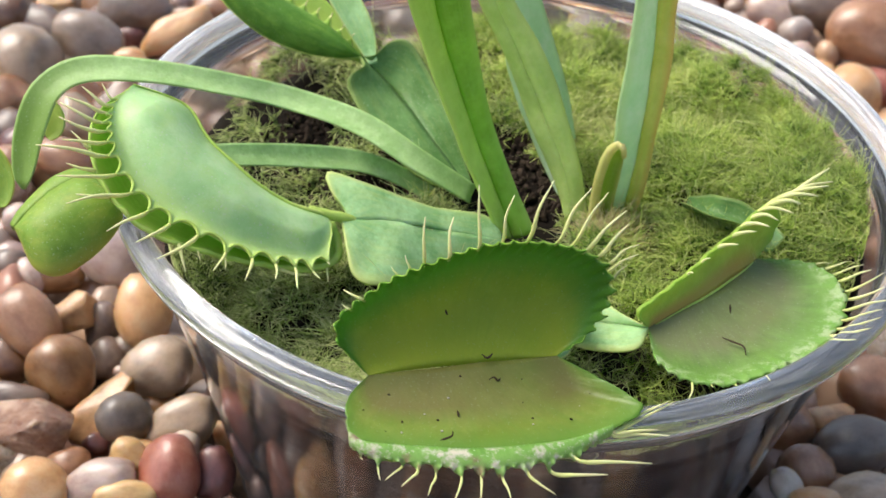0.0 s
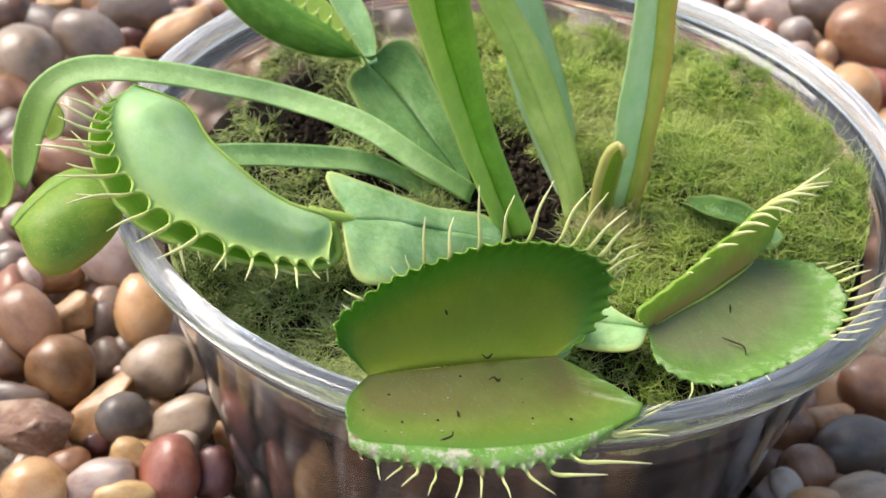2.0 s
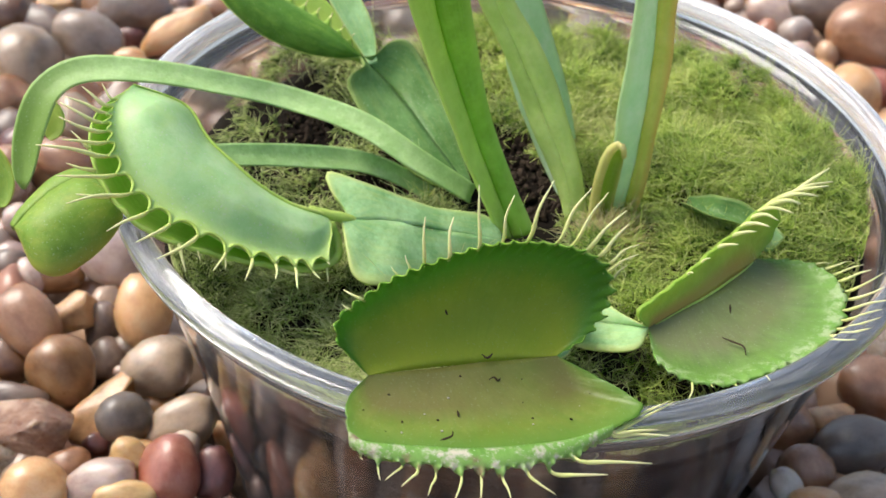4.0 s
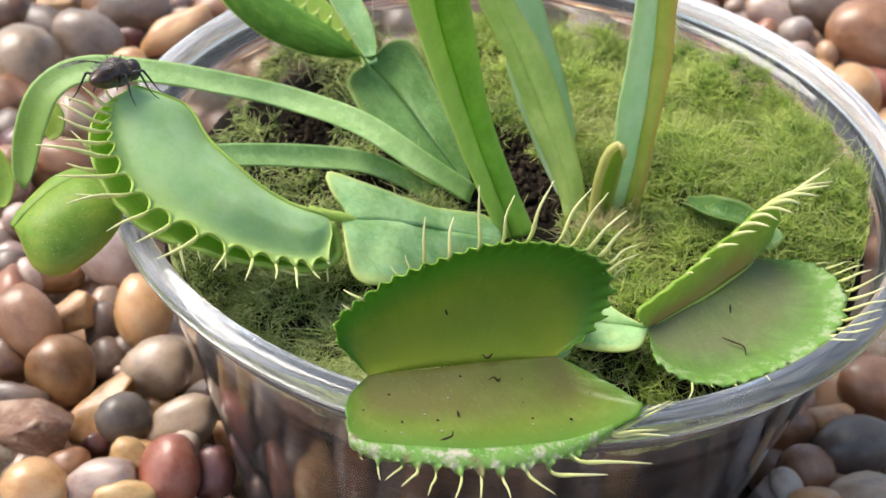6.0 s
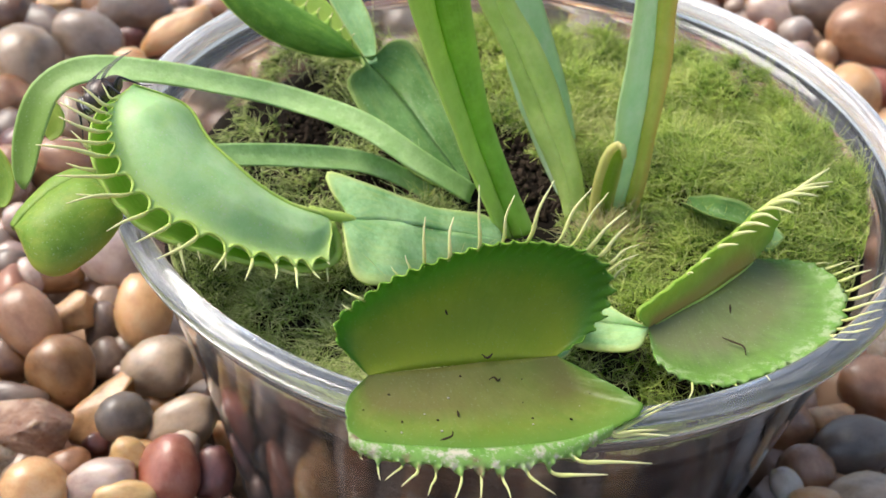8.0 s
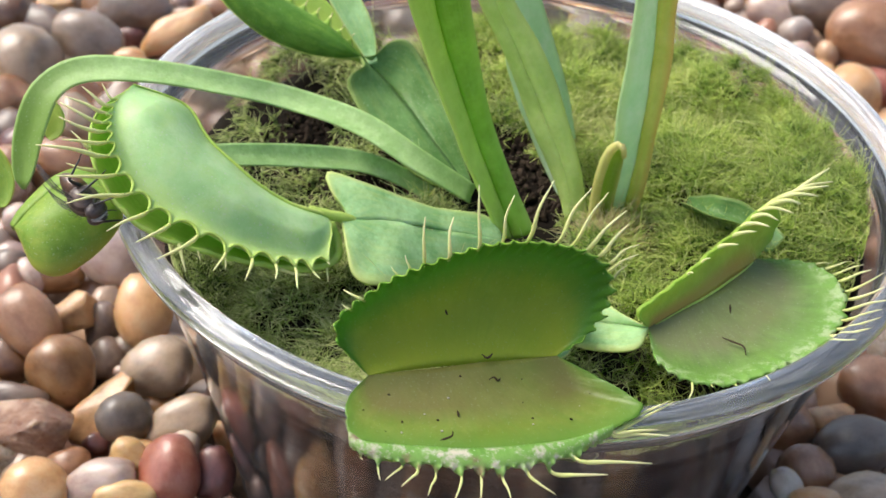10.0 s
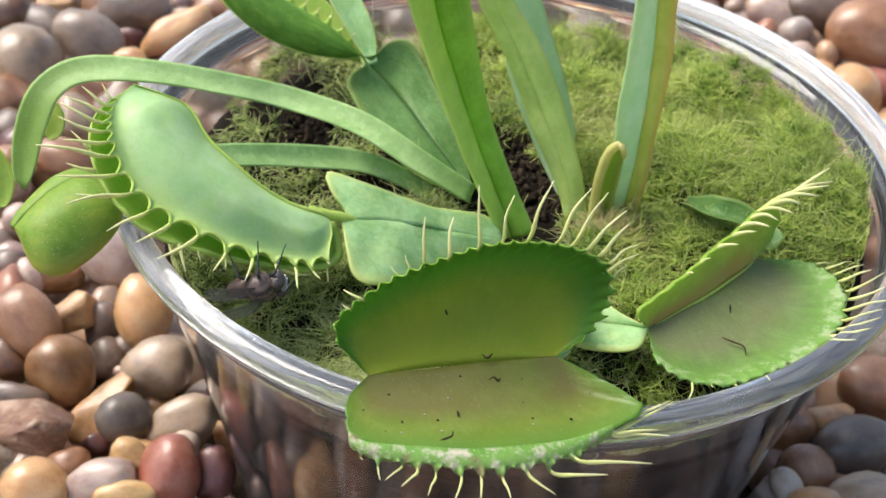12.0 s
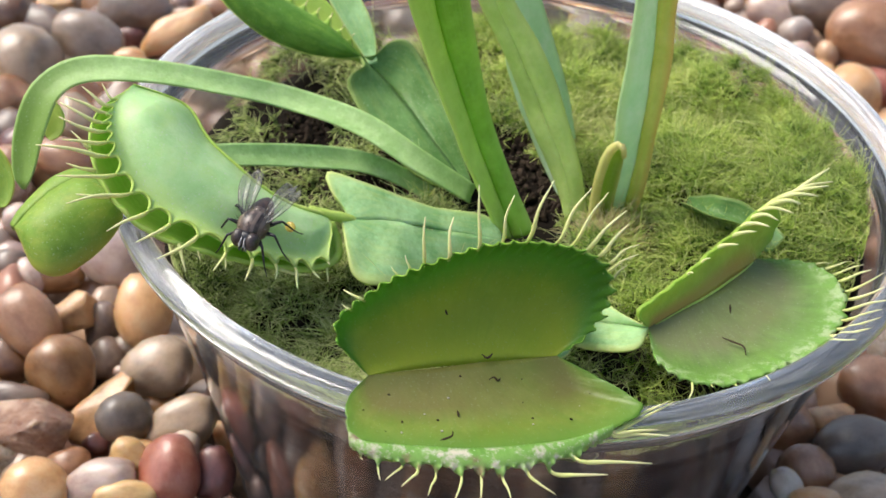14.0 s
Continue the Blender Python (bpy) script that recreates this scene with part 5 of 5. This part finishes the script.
def motions():
    flight = [
        (0, stand((-150, 30, 17.5), (0.9, -0.3, 0), (0, 0, 1))),
        (4.5, stand((-150, 30, 17.5), (0.9, -0.3, 0), (0, 0, 1))),
        (4.8, stand((-118, 5, 95), (0.85, -0.3, 0.4), (-0.3, 0, 1))),
        (5.05, stand((-72, -14, 96), (0.7, 0.3, -0.1), (-0.2, -0.4, 1))),
        (5.3, stand((-46.9, -26.0, 88.0), (-0.54, 0.79, 0.07), (0.07, -0.20, 0.94))),
        (5.5, stand((-46.1, -24.3, 87.9), (-0.21, 0.96, -0.15), (-0.06, 0.07, 0.97))),
        (5.6, stand((-46.2, -23.6, 88.2), (0.06, 0.96, -0.17), (-0.06, 0.14, 0.97))),
        (5.8, stand((-46.7, -24.0, 88.3), (0.22, 0.93, -0.26), (-0.07, 0.18, 0.94))),
        (6, stand((-46.7, -23.8, 88.4), (0.34, 0.89, -0.28), (-0.17, 0.17, 0.94))),
        (6.2, stand((-46.2, -22.3, 88.4), (0.87, 0.41, -0.20), (-0.08, 0.32, 0.89))),
        (6.4, stand((-46.4, -22.7, 88.5), (0.78, 0.45, -0.38), (0.02, 0.30, 0.92))),
        (6.6, stand((-46.7, -22.8, 88.6), (0.75, 0.47, -0.27), (0.01, 0.40, 0.90))),
        (6.65, stand((-46.7, -22.7, 88.6), (0.15, 0.80, -0.62), (-0.09, 0.43, 0.86))),
        (6.7, stand((-46.6, -22.6, 88.6), (-0.54, 0.61, -0.56), (-0.09, 0.43, 0.86))),
        (6.75, stand((-46.6, -22.6, 88.6), (-0.92, -0.22, -0.20), (-0.08, 0.32, 0.89))),
        (6.8, stand((-46.3, -22.4, 88.5), (-0.58, -0.77, 0.12), (-0.17, 0.24, 0.95))),
        (7, stand((-46.0, -22.5, 88.3), (-0.54, -0.82, 0.11), (-0.17, 0.24, 0.95))),
        (7.5, stand((-46.5, -23.2, 88.4), (-0.52, -0.83, 0.05), (-0.27, 0.16, 0.93))),
        (7.7, stand((-46.8, -23.5, 88.5), (-0.63, -0.72, -0.05), (-0.27, 0.16, 0.93))),
        (7.8, stand((-47.4, -23.2, 88.0), (-0.91, -0.46, -0.02), (-0.27, 0.23, 0.94))),
        (7.9, stand((-49.4, -21.7, 85.9), (-0.69, -0.37, -0.57), (-0.53, -0.15, 0.82))),
        (8, stand((-50.1, -21.2, 83.5), (-0.25, -0.95, -0.05), (-0.64, -0.00, 0.69))),
        (8.1, stand((-51.9, -23.2, 82.1), (-0.20, -0.98, -0.08), (-0.68, -0.04, 0.65))),
        (8.2, stand((-52.0, -24.1, 81.9), (-0.09, -0.96, -0.15), (-0.77, -0.14, 0.52))),
        (8.8, stand((-51.2, -29.8, 81.9), (0.11, -0.76, -0.63), (-0.87, -0.41, 0.20))),
        (9.5, stand((-49.6, -33.6, 80.0), (0.40, -0.69, -0.58), (-0.79, -0.59, -0.03))),
        (10, stand((-47.8, -35.4, 78.4), (0.72, -0.46, -0.31), (-0.40, -0.80, -0.32))),
        (10.3, stand((-45.8, -35.9, 77.1), (0.85, -0.32, -0.15), (-0.19, -0.84, -0.39))),
        (10.4, stand((-43.9, -36.4, 75.9), (0.94, -0.11, -0.05), (-0.09, -0.90, -0.39))),
        (10.5, stand((-43.7, -36.4, 75.7), (0.96, -0.05, 0.02), (0.01, -0.89, -0.38))),
        (10.7, stand((-41.6, -37.3, 75.2), (0.91, -0.12, 0.09), (0.01, -0.89, -0.38))),
        (11, stand((-40.1, -38.9, 75.4), (0.89, 0.03, 0.29), (0.01, -0.85, -0.42))),
        (11.2, stand((-37.9, -39.2, 74.5), (0.91, 0.08, 0.19), (0.01, -0.85, -0.42))),
        (11.5, stand((-34.0, -39.6, 72.5), (0.88, 0.14, 0.26), (0.01, -0.89, -0.31))),
        (11.8, stand((-31.0, -38.4, 71.2), (0.90, 0.13, 0.25), (0.01, -0.89, -0.31))),
        (12, stand((-27.6, -36.4, 69.2), (0.90, 0.11, 0.23), (0.01, -0.89, -0.31))),
        (12.2, stand((-25.6, -34.3, 67.5), (0.90, 0.14, 0.27), (0.01, -0.89, -0.31))),
        (12.4, stand((-22.9, -31.4, 65.7), (0.84, 0.26, 0.42), (0.20, -0.89, -0.16))),
        (12.5, stand((-18.7, -29.9, 68.1), (0.26, 0.52, 0.78), (0.65, -0.64, 0.34))),
        (12.6, stand((-18.9, -29.0, 70.2), (-0.28, 0.38, 0.82), (0.53, -0.55, 0.64))),
        (12.64, stand((-20.4, -29.3, 72.0), (-0.90, -0.20, 0.30), (0.21, -0.49, 0.81))),
        (12.67, stand((-21.4, -29.0, 72.7), (-0.51, -0.75, -0.25), (0.10, -0.44, 0.88))),
        (12.7, stand((-22.6, -29.4, 73.3), (0.11, -0.92, -0.35), (-0.01, -0.35, 0.92))),
        (12.8, stand((-22.9, -29.8, 73.4), (0.01, -0.93, -0.35), (-0.01, -0.35, 0.92))),
        (12.9, stand((-21.3, -30.7, 72.2), (0.80, -0.31, -0.29), (0.27, -0.14, 0.92))),
        (13, stand((-20.5, -29.2, 72.1), (0.85, -0.34, -0.25), (0.37, -0.09, 0.89))),
        (13.1, stand((-18.3, -29.3, 70.7), (0.79, 0.33, -0.29), (0.14, 0.09, 0.98))),
        (13.2, stand((-18.1, -29.1, 70.6), (0.43, 0.86, -0.24), (0.02, 0.26, 0.96))),
        (13.23, stand((-19.1, -28.8, 71.3), (-0.37, 0.85, -0.35), (0.02, 0.26, 0.96))),
        (13.27, stand((-21.4, -29.2, 72.6), (-0.97, 0.20, -0.16), (-0.07, 0.17, 1.01))),
        (13.3, stand((-23.5, -30.0, 73.7), (-0.92, -0.39, 0.06), (-0.05, 0.03, 1.00))),
        (13.35, stand((-22.8, -28.7, 73.6), (-0.30, -0.88, -0.11), (-0.04, -0.11, 0.98))),
        (13.4, stand((-21.8, -27.4, 73.3), (0.31, -0.86, -0.37), (0.09, -0.34, 0.93))),
        (13.5, stand((-23.2, -31.4, 73.2), (0.01, -0.93, -0.35), (-0.01, -0.35, 0.92))),
        (13.6, stand((-21.6, -29.9, 72.6), (0.93, -0.14, -0.09), (0.16, -0.09, 0.99))),
        (13.7, stand((-15.1, -27.8, 69.1), (0.89, -0.16, -0.27), (0.17, -0.19, 0.95))),
        (13.75, stand((-15.9, -27.2, 70.5), (0.20, -0.98, 0.04), (0.07, -0.16, 0.91))),
        (13.8, stand((-17.3, -25.5, 71.0), (-0.62, -0.74, -0.07), (-0.02, -0.25, 0.97))),
        (13.9, stand((-25.8, -30.6, 75.0), (-0.10, -0.98, -0.01), (0.05, 0.01, 0.96))),
        (14, stand((-28.8, -33.9, 76.1), (-0.24, -0.89, -0.29), (0.08, -0.27, 0.93))),
    ]
    walk(FLY, flight)
    carried = Matrix.Translation((-0.0022, 0, -0.0003))
    walk(DROP, [(s, m @ carried) for s, m in flight[:-1]] + [(13.95, DROP_REST), (14, DROP_REST)])


DROP_REST = stand((-25.4, -30.0, 73.4), (0.6, -0.5, -0.2), (0.05, -0.75, 0.66))


# ---- pebbles ----
def pebble_mesh(seed, angular):
    bm = bmesh.new()
    bmesh.ops.create_icosphere(bm, subdivisions=3, radius=1)
    rng = random.Random(seed)
    off = Vector((rng.uniform(-50, 50), rng.uniform(-50, 50), rng.uniform(-50, 50)))
    cuts = [(Vector((rng.gauss(0, 1), rng.gauss(0, 1), rng.gauss(0, 1))).normalized(), rng.uniform(0.42, 0.72) if angular else rng.uniform(0.68, 0.9)) for _ in range(11 if angular else 3)]
    for v in bm.verts:
        p = v.co.copy()
        for d, lim in cuts:
            over = p.dot(d) - lim
            if over > 0:
                p -= d * over * (0.98 if angular else 0.6)
        p *= (1.18 if angular else 1) + 0.16 * noise.noise(p * 0.9 + off) + 0.06 * noise.noise(p * 2.6 + off) + (0.03 * noise.noise(p * 6 + off) if angular else 0)
        v.co = p
    for q in bm.faces:
        q.smooth = True
    me = bpy.data.meshes.new("pebble")
    bm.to_mesh(me)
    bm.free()
    return me


SHAPES = [pebble_mesh(100 + i, i >= 12) for i in range(18)]
TOLD = {
    "tan": "smooth tan river pebble", "brown": "smooth brown river pebble", "orange": "rough orange-brown pebble",
    "peach": "smooth pale peach pebble", "quartz": "translucent beige quartz pebble", "crystal": "broken pale crystalline pebble", "grey": "smooth warm grey pebble",
    "slate": "dull dark grey pebble", "rust": "rusty veined pebble", "red": "glossy brick-red pebble",
    "wine": "glossy dark wine-red pebble", "amber": "waxy amber-brown pebble", "ochre": "blunt ochre pebble with flat faces", "umber": "dull greyish brown pebble", "pale": "small whitish pebble", "cream": "small cream-yellow pebble", "lilac": "pale lilac-white pebble",
}
MESHES = {}
LEAN = pose(0, 0, 0, 51, 0, 3)  # the pebbles lie tipped towards the front


def pebble(x, y, z, a, b, turn, tone, rng):
    shape = rng.randrange(12) if tone not in ("orange", "rust", "crystal", "ochre") else rng.randrange(12, 18)
    if (shape, tone) not in MESHES:
        me = SHAPES[shape].copy()
        me.materials.append(STONE[tone])
        MESHES[shape, tone] = me
    ob = new("pebble", MESHES[shape, tone])
    ob.matrix_basis = pose(x * MM, y * MM, z * MM) @ LEAN @ pose(0, 0, 0, rng.uniform(-8, 8), rng.uniform(-8, 8), turn)
    a, b = a * 1.1, b * 1.1
    ob.scale = (a * MM, b * MM, min(a, b) * MM * rng.uniform(0.8, 0.95))
    return tagged(ob, TOLD[tone] + " in a bed of mixed pebbles", "pebble", "pebbles round the bowl")


PEBBLES_A = [(-81.1, 8.7, 15, 7.3, 4.8, -50, "tan"), (-73.4, 1.2, 12, 5.8, 5.2, -45, "amber"), (-85.1, 4.6, 9, 4.6, 4.4, 0, "brown"), (-75.8, 16.8, 12, 5.1, 4.3, 30, "ochre"), (-71.6, 16.1, 9, 4.6, 2.9, -90, "umber"), (-63.4, 15.7, 14, 6.5, 5.0, -80, "peach"), (-56.1, 2.5, 14, 6.2, 4.7, 25, "quartz"), (-68.8, 10.3, 6, 4.1, 3.3, -60, "umber"), (-65.9, 12.8, 8, 2.7, 1.8, 0, "grey"), (-64.0, 4.3, 10, 1.4, 1.1, 0, "lilac"), (-72.4, -13.5, 13, 7.5, 5.1, -12, "rust"), (-78.8, -5.1, 11, 5.2, 2.5, -10, "umber"), (-75.0, 1.1, 7, 4.9, 2.6, -30, "brown")]
PEBBLES_B = [(-63.9, -5.2, 10, 6.5, 3.8, 58, "ochre"), (-58.4, -10.0, 14, 4.3, 3.9, -20, "slate"), (-49.6, -8.4, 12, 7.3, 4.1, 35, "quartz"), (-47.1, -14.9, 15, 2.5, 2.2, 0, "pale"), (-56.2, -0.8, 8, 3.3, 2.5, 0, "amber"), (-54.7, -18.9, 16, 3.0, 2.2, -30, "cream"), (-57.7, -23.8, 15, 5.6, 3.2, 20, "lilac"), (-47.9, -20.9, 15, 5.6, 4.3, -82, "red"), (-41.7, -18.5, 13, 4.3, 3.3, -85, "wine"), (-67.3, -26.1, 14, 4.8, 4.3, -20, "peach"), (-65.8, -17.8, 10, 3.8, 3.1, 20, "tan"), (-76.1, -17.2, 10, 4.2, 3.6, -20, "crystal"), (-53.2, -26.2, 15, 4.5, 2.2, 5, "cream")]
PEBBLES_C = [(-63.7, -10.7, 8, 2.3, 1.9, 0, "wine"), (-43.3, -5.5, 7, 2.9, 2.1, -60, "peach"), (-88.6, 26.6, 10, 3.4, 2.1, -60, "lilac"), (-84.4, 28.1, 9, 5.6, 3.0, 10, "amber"), (-74.4, 32.7, 12, 6.3, 5.4, -30, "lilac"), (-94.8, 31.0, 8, 3.7, 3.3, 0, "umber"), (-96.9, 43.6, 9, 3.9, 3.2, 0, "lilac"), (-97.8, 77.8, 11, 5.8, 4.5, -60, "quartz"), (-95.6, 64.0, 10, 6.0, 4.8, -20, "tan"), (-80.7, 43.5, 10, 5.2, 3.9, 50, "tan"), (-116.1, 97.6, 13, 8.5, 7.4, -60, "quartz"), (-105.3, 110.7, 13, 8.2, 6.0, -20, "grey"), (-120.7, 119.6, 10, 8.8, 4.8, -10, "umber")]
PEBBLES_D = [(-116.5, 86.2, 10, 5.4, 4.7, 0, "tan"), (-128.9, 120.1, 12, 6.2, 5.7, 0, "brown"), (-119.5, 129.6, 10, 4.9, 3.5, 0, "ochre"), (-100.3, 131.0, 11, 9.6, 6.4, 0, "umber"), (-86.0, 118.6, 13, 9.8, 4.3, 36, "peach"), (-93.8, 106.3, 11, 4.1, 2.4, 0, "peach"), (-100.2, 125.2, 6, 4.0, 3.5, 0, "wine"), (-107.0, 128.5, 8, 5.2, 4.1, 0, "brown"), (-81.0, 136.2, 10, 5.0, 3.8, 0, "tan"), (-113.2, 78.0, 6, 5.1, 4.3, -70, "umber"), (90.3, 151.5, 13, 11.5, 8.6, -5, "tan"), (79.7, 166.4, 11, 9.5, 5.8, -10, "umber"), (67.0, 166.4, 9, 7.4, 4.6, -10, "lilac")]
PEBBLES_E = [(92.7, 147.6, 6, 6.8, 5.3, 0, "brown"), (47.5, 159.8, 9, 8.5, 4.0, -22, "amber"), (62.5, 4.8, 11, 6.9, 5.2, 10, "slate"), (53.9, -1.0, 9, 5.3, 4.5, -60, "tan"), (49.6, -6.6, 12, 3.1, 2.4, -60, "pale"), (61.9, -7.1, 13, 6.0, 3.1, 10, "quartz"), (68.1, 20.7, 10, 6.3, 5.1, -30, "tan"), (61.0, 14.3, 8, 4.6, 4.0, 0, "ochre"), (54.5, -9.2, 12, 4.7, 2.4, 0, "peach"), (6.7, 155.4, 9, 9.1, 5.5, 0, "umber"), (19.0, 153.3, 8, 7.9, 5.1, -10, "tan"), (-4.6, 142.3, 8, 7.1, 4.7, 0, "quartz")]


def pebble_far(rng):
    """Coarser pebbles that carry the bed on, well outside the bowl's surroundings."""
    bm = bmesh.new()
    bmesh.ops.create_icosphere(bm, subdivisions=1, radius=1)
    bm.verts.index_update()
    co = np.array([v.co[:] for v in bm.verts])
    fa = np.array([[v.index for v in q.verts] for q in bm.faces])
    bm.free()
    verts, faces, o = [], [], 0
    for i in range(-40, 41):
        for j in range(-30, 48):
            x, y = i * 12.0 + rng.uniform(-4, 4), j * 12.0 + rng.uniform(-4, 4)
            if -184 < x < 184 and -70 < y < 224:
                continue
            m = np.array(Euler((rng.uniform(0, 6), rng.uniform(0, 6), rng.uniform(0, 6))).to_matrix())
            verts.append((co * np.array((1.2, 1.0, 0.8)) * rng.uniform(5, 8)) @ m.T + np.array((x, y, rng.uniform(3, 8))))
            faces.append(fa + o)
            o += len(co)
    return np.vstack(verts), np.vstack(faces)


def pebble_bed():
    rng = random.Random(21)
    tones = ["tan", "brown", "orange", "peach", "quartz", "grey", "rust", "red", "wine", "lilac", "tan", "brown", "grey", "rust", "crystal", "crystal"]
    placed = []
    for row in PEBBLES_A + PEBBLES_B + PEBBLES_C + PEBBLES_D + PEBBLES_E:
        x, y, z, a, b, turn, tone = row
        pebble(x, y, z, a, b, turn, tone, rng)
        placed.append((x, y, z, max(a, b) * 0.95))
    wall = lambda z: 39.5 + 0.17 * max(z, 0)
    single, rest = [], []
    for layer, tries, z0, near in ((0, 9000, 8.0, 0.86), (2, 5000, 8.5, 0.9), (1, 9000, 2.5, 0.66)):
        for _ in range(tries):
            x, y, r = rng.uniform(-190, 190), rng.uniform(-75, 230), rng.uniform(2.6, 4.2) if layer == 2 else rng.uniform(4.8, 7.6)
            z = z0 + rng.uniform(-2, 1.5)
            if math.hypot(x, y) < wall(z + r) + r * 1.02:
                continue
            if any((x - q[0]) ** 2 + (y - q[1]) ** 2 + (z - q[2]) ** 2 < ((r + q[3]) * near) ** 2 for q in placed):
                continue
            placed.append((x, y, z, r))
            inner = abs(x) < 130 and y < 150
            (single if inner and len(single) < 260 and layer == 0 else rest).append((x, y, z, r))
    for x, y, z, r in single:
        pebble(x, y, z, r * rng.uniform(0.95, 1.2), r * rng.uniform(0.8, 1.0), rng.uniform(0, 360), rng.choice(tones), rng)
    verts, faces, o = [], [], 0
    grids = []
    for me in SHAPES:
        co = np.zeros(len(me.vertices) * 3)
        me.vertices.foreach_get("co", co)
        grids.append((co.reshape(-1, 3), np.array([p.vertices[:] for p in me.polygons])))
    for x, y, z, r in rest:
        co, fa = grids[rng.randrange(16)]
        m = np.array(Euler((rng.uniform(0, 6), rng.uniform(0, 6), rng.uniform(0, 6))).to_matrix())
        verts.append((co * np.array((1.12, 0.95, 0.82)) * r) @ m.T + np.array((x, y, z)))
        faces.append(fa + o)
        o += len(co)
    far = pebble_far(rng)
    verts.append(far[0])
    faces.append(far[1] + o)
    tagged(part("gravel", np.vstack(verts), np.vstack(faces).tolist(), M_GRAVEL), "mixed brown and grey pebbles filling the bed", "gravel", kind="stuff")


pebble_bed()

motions()
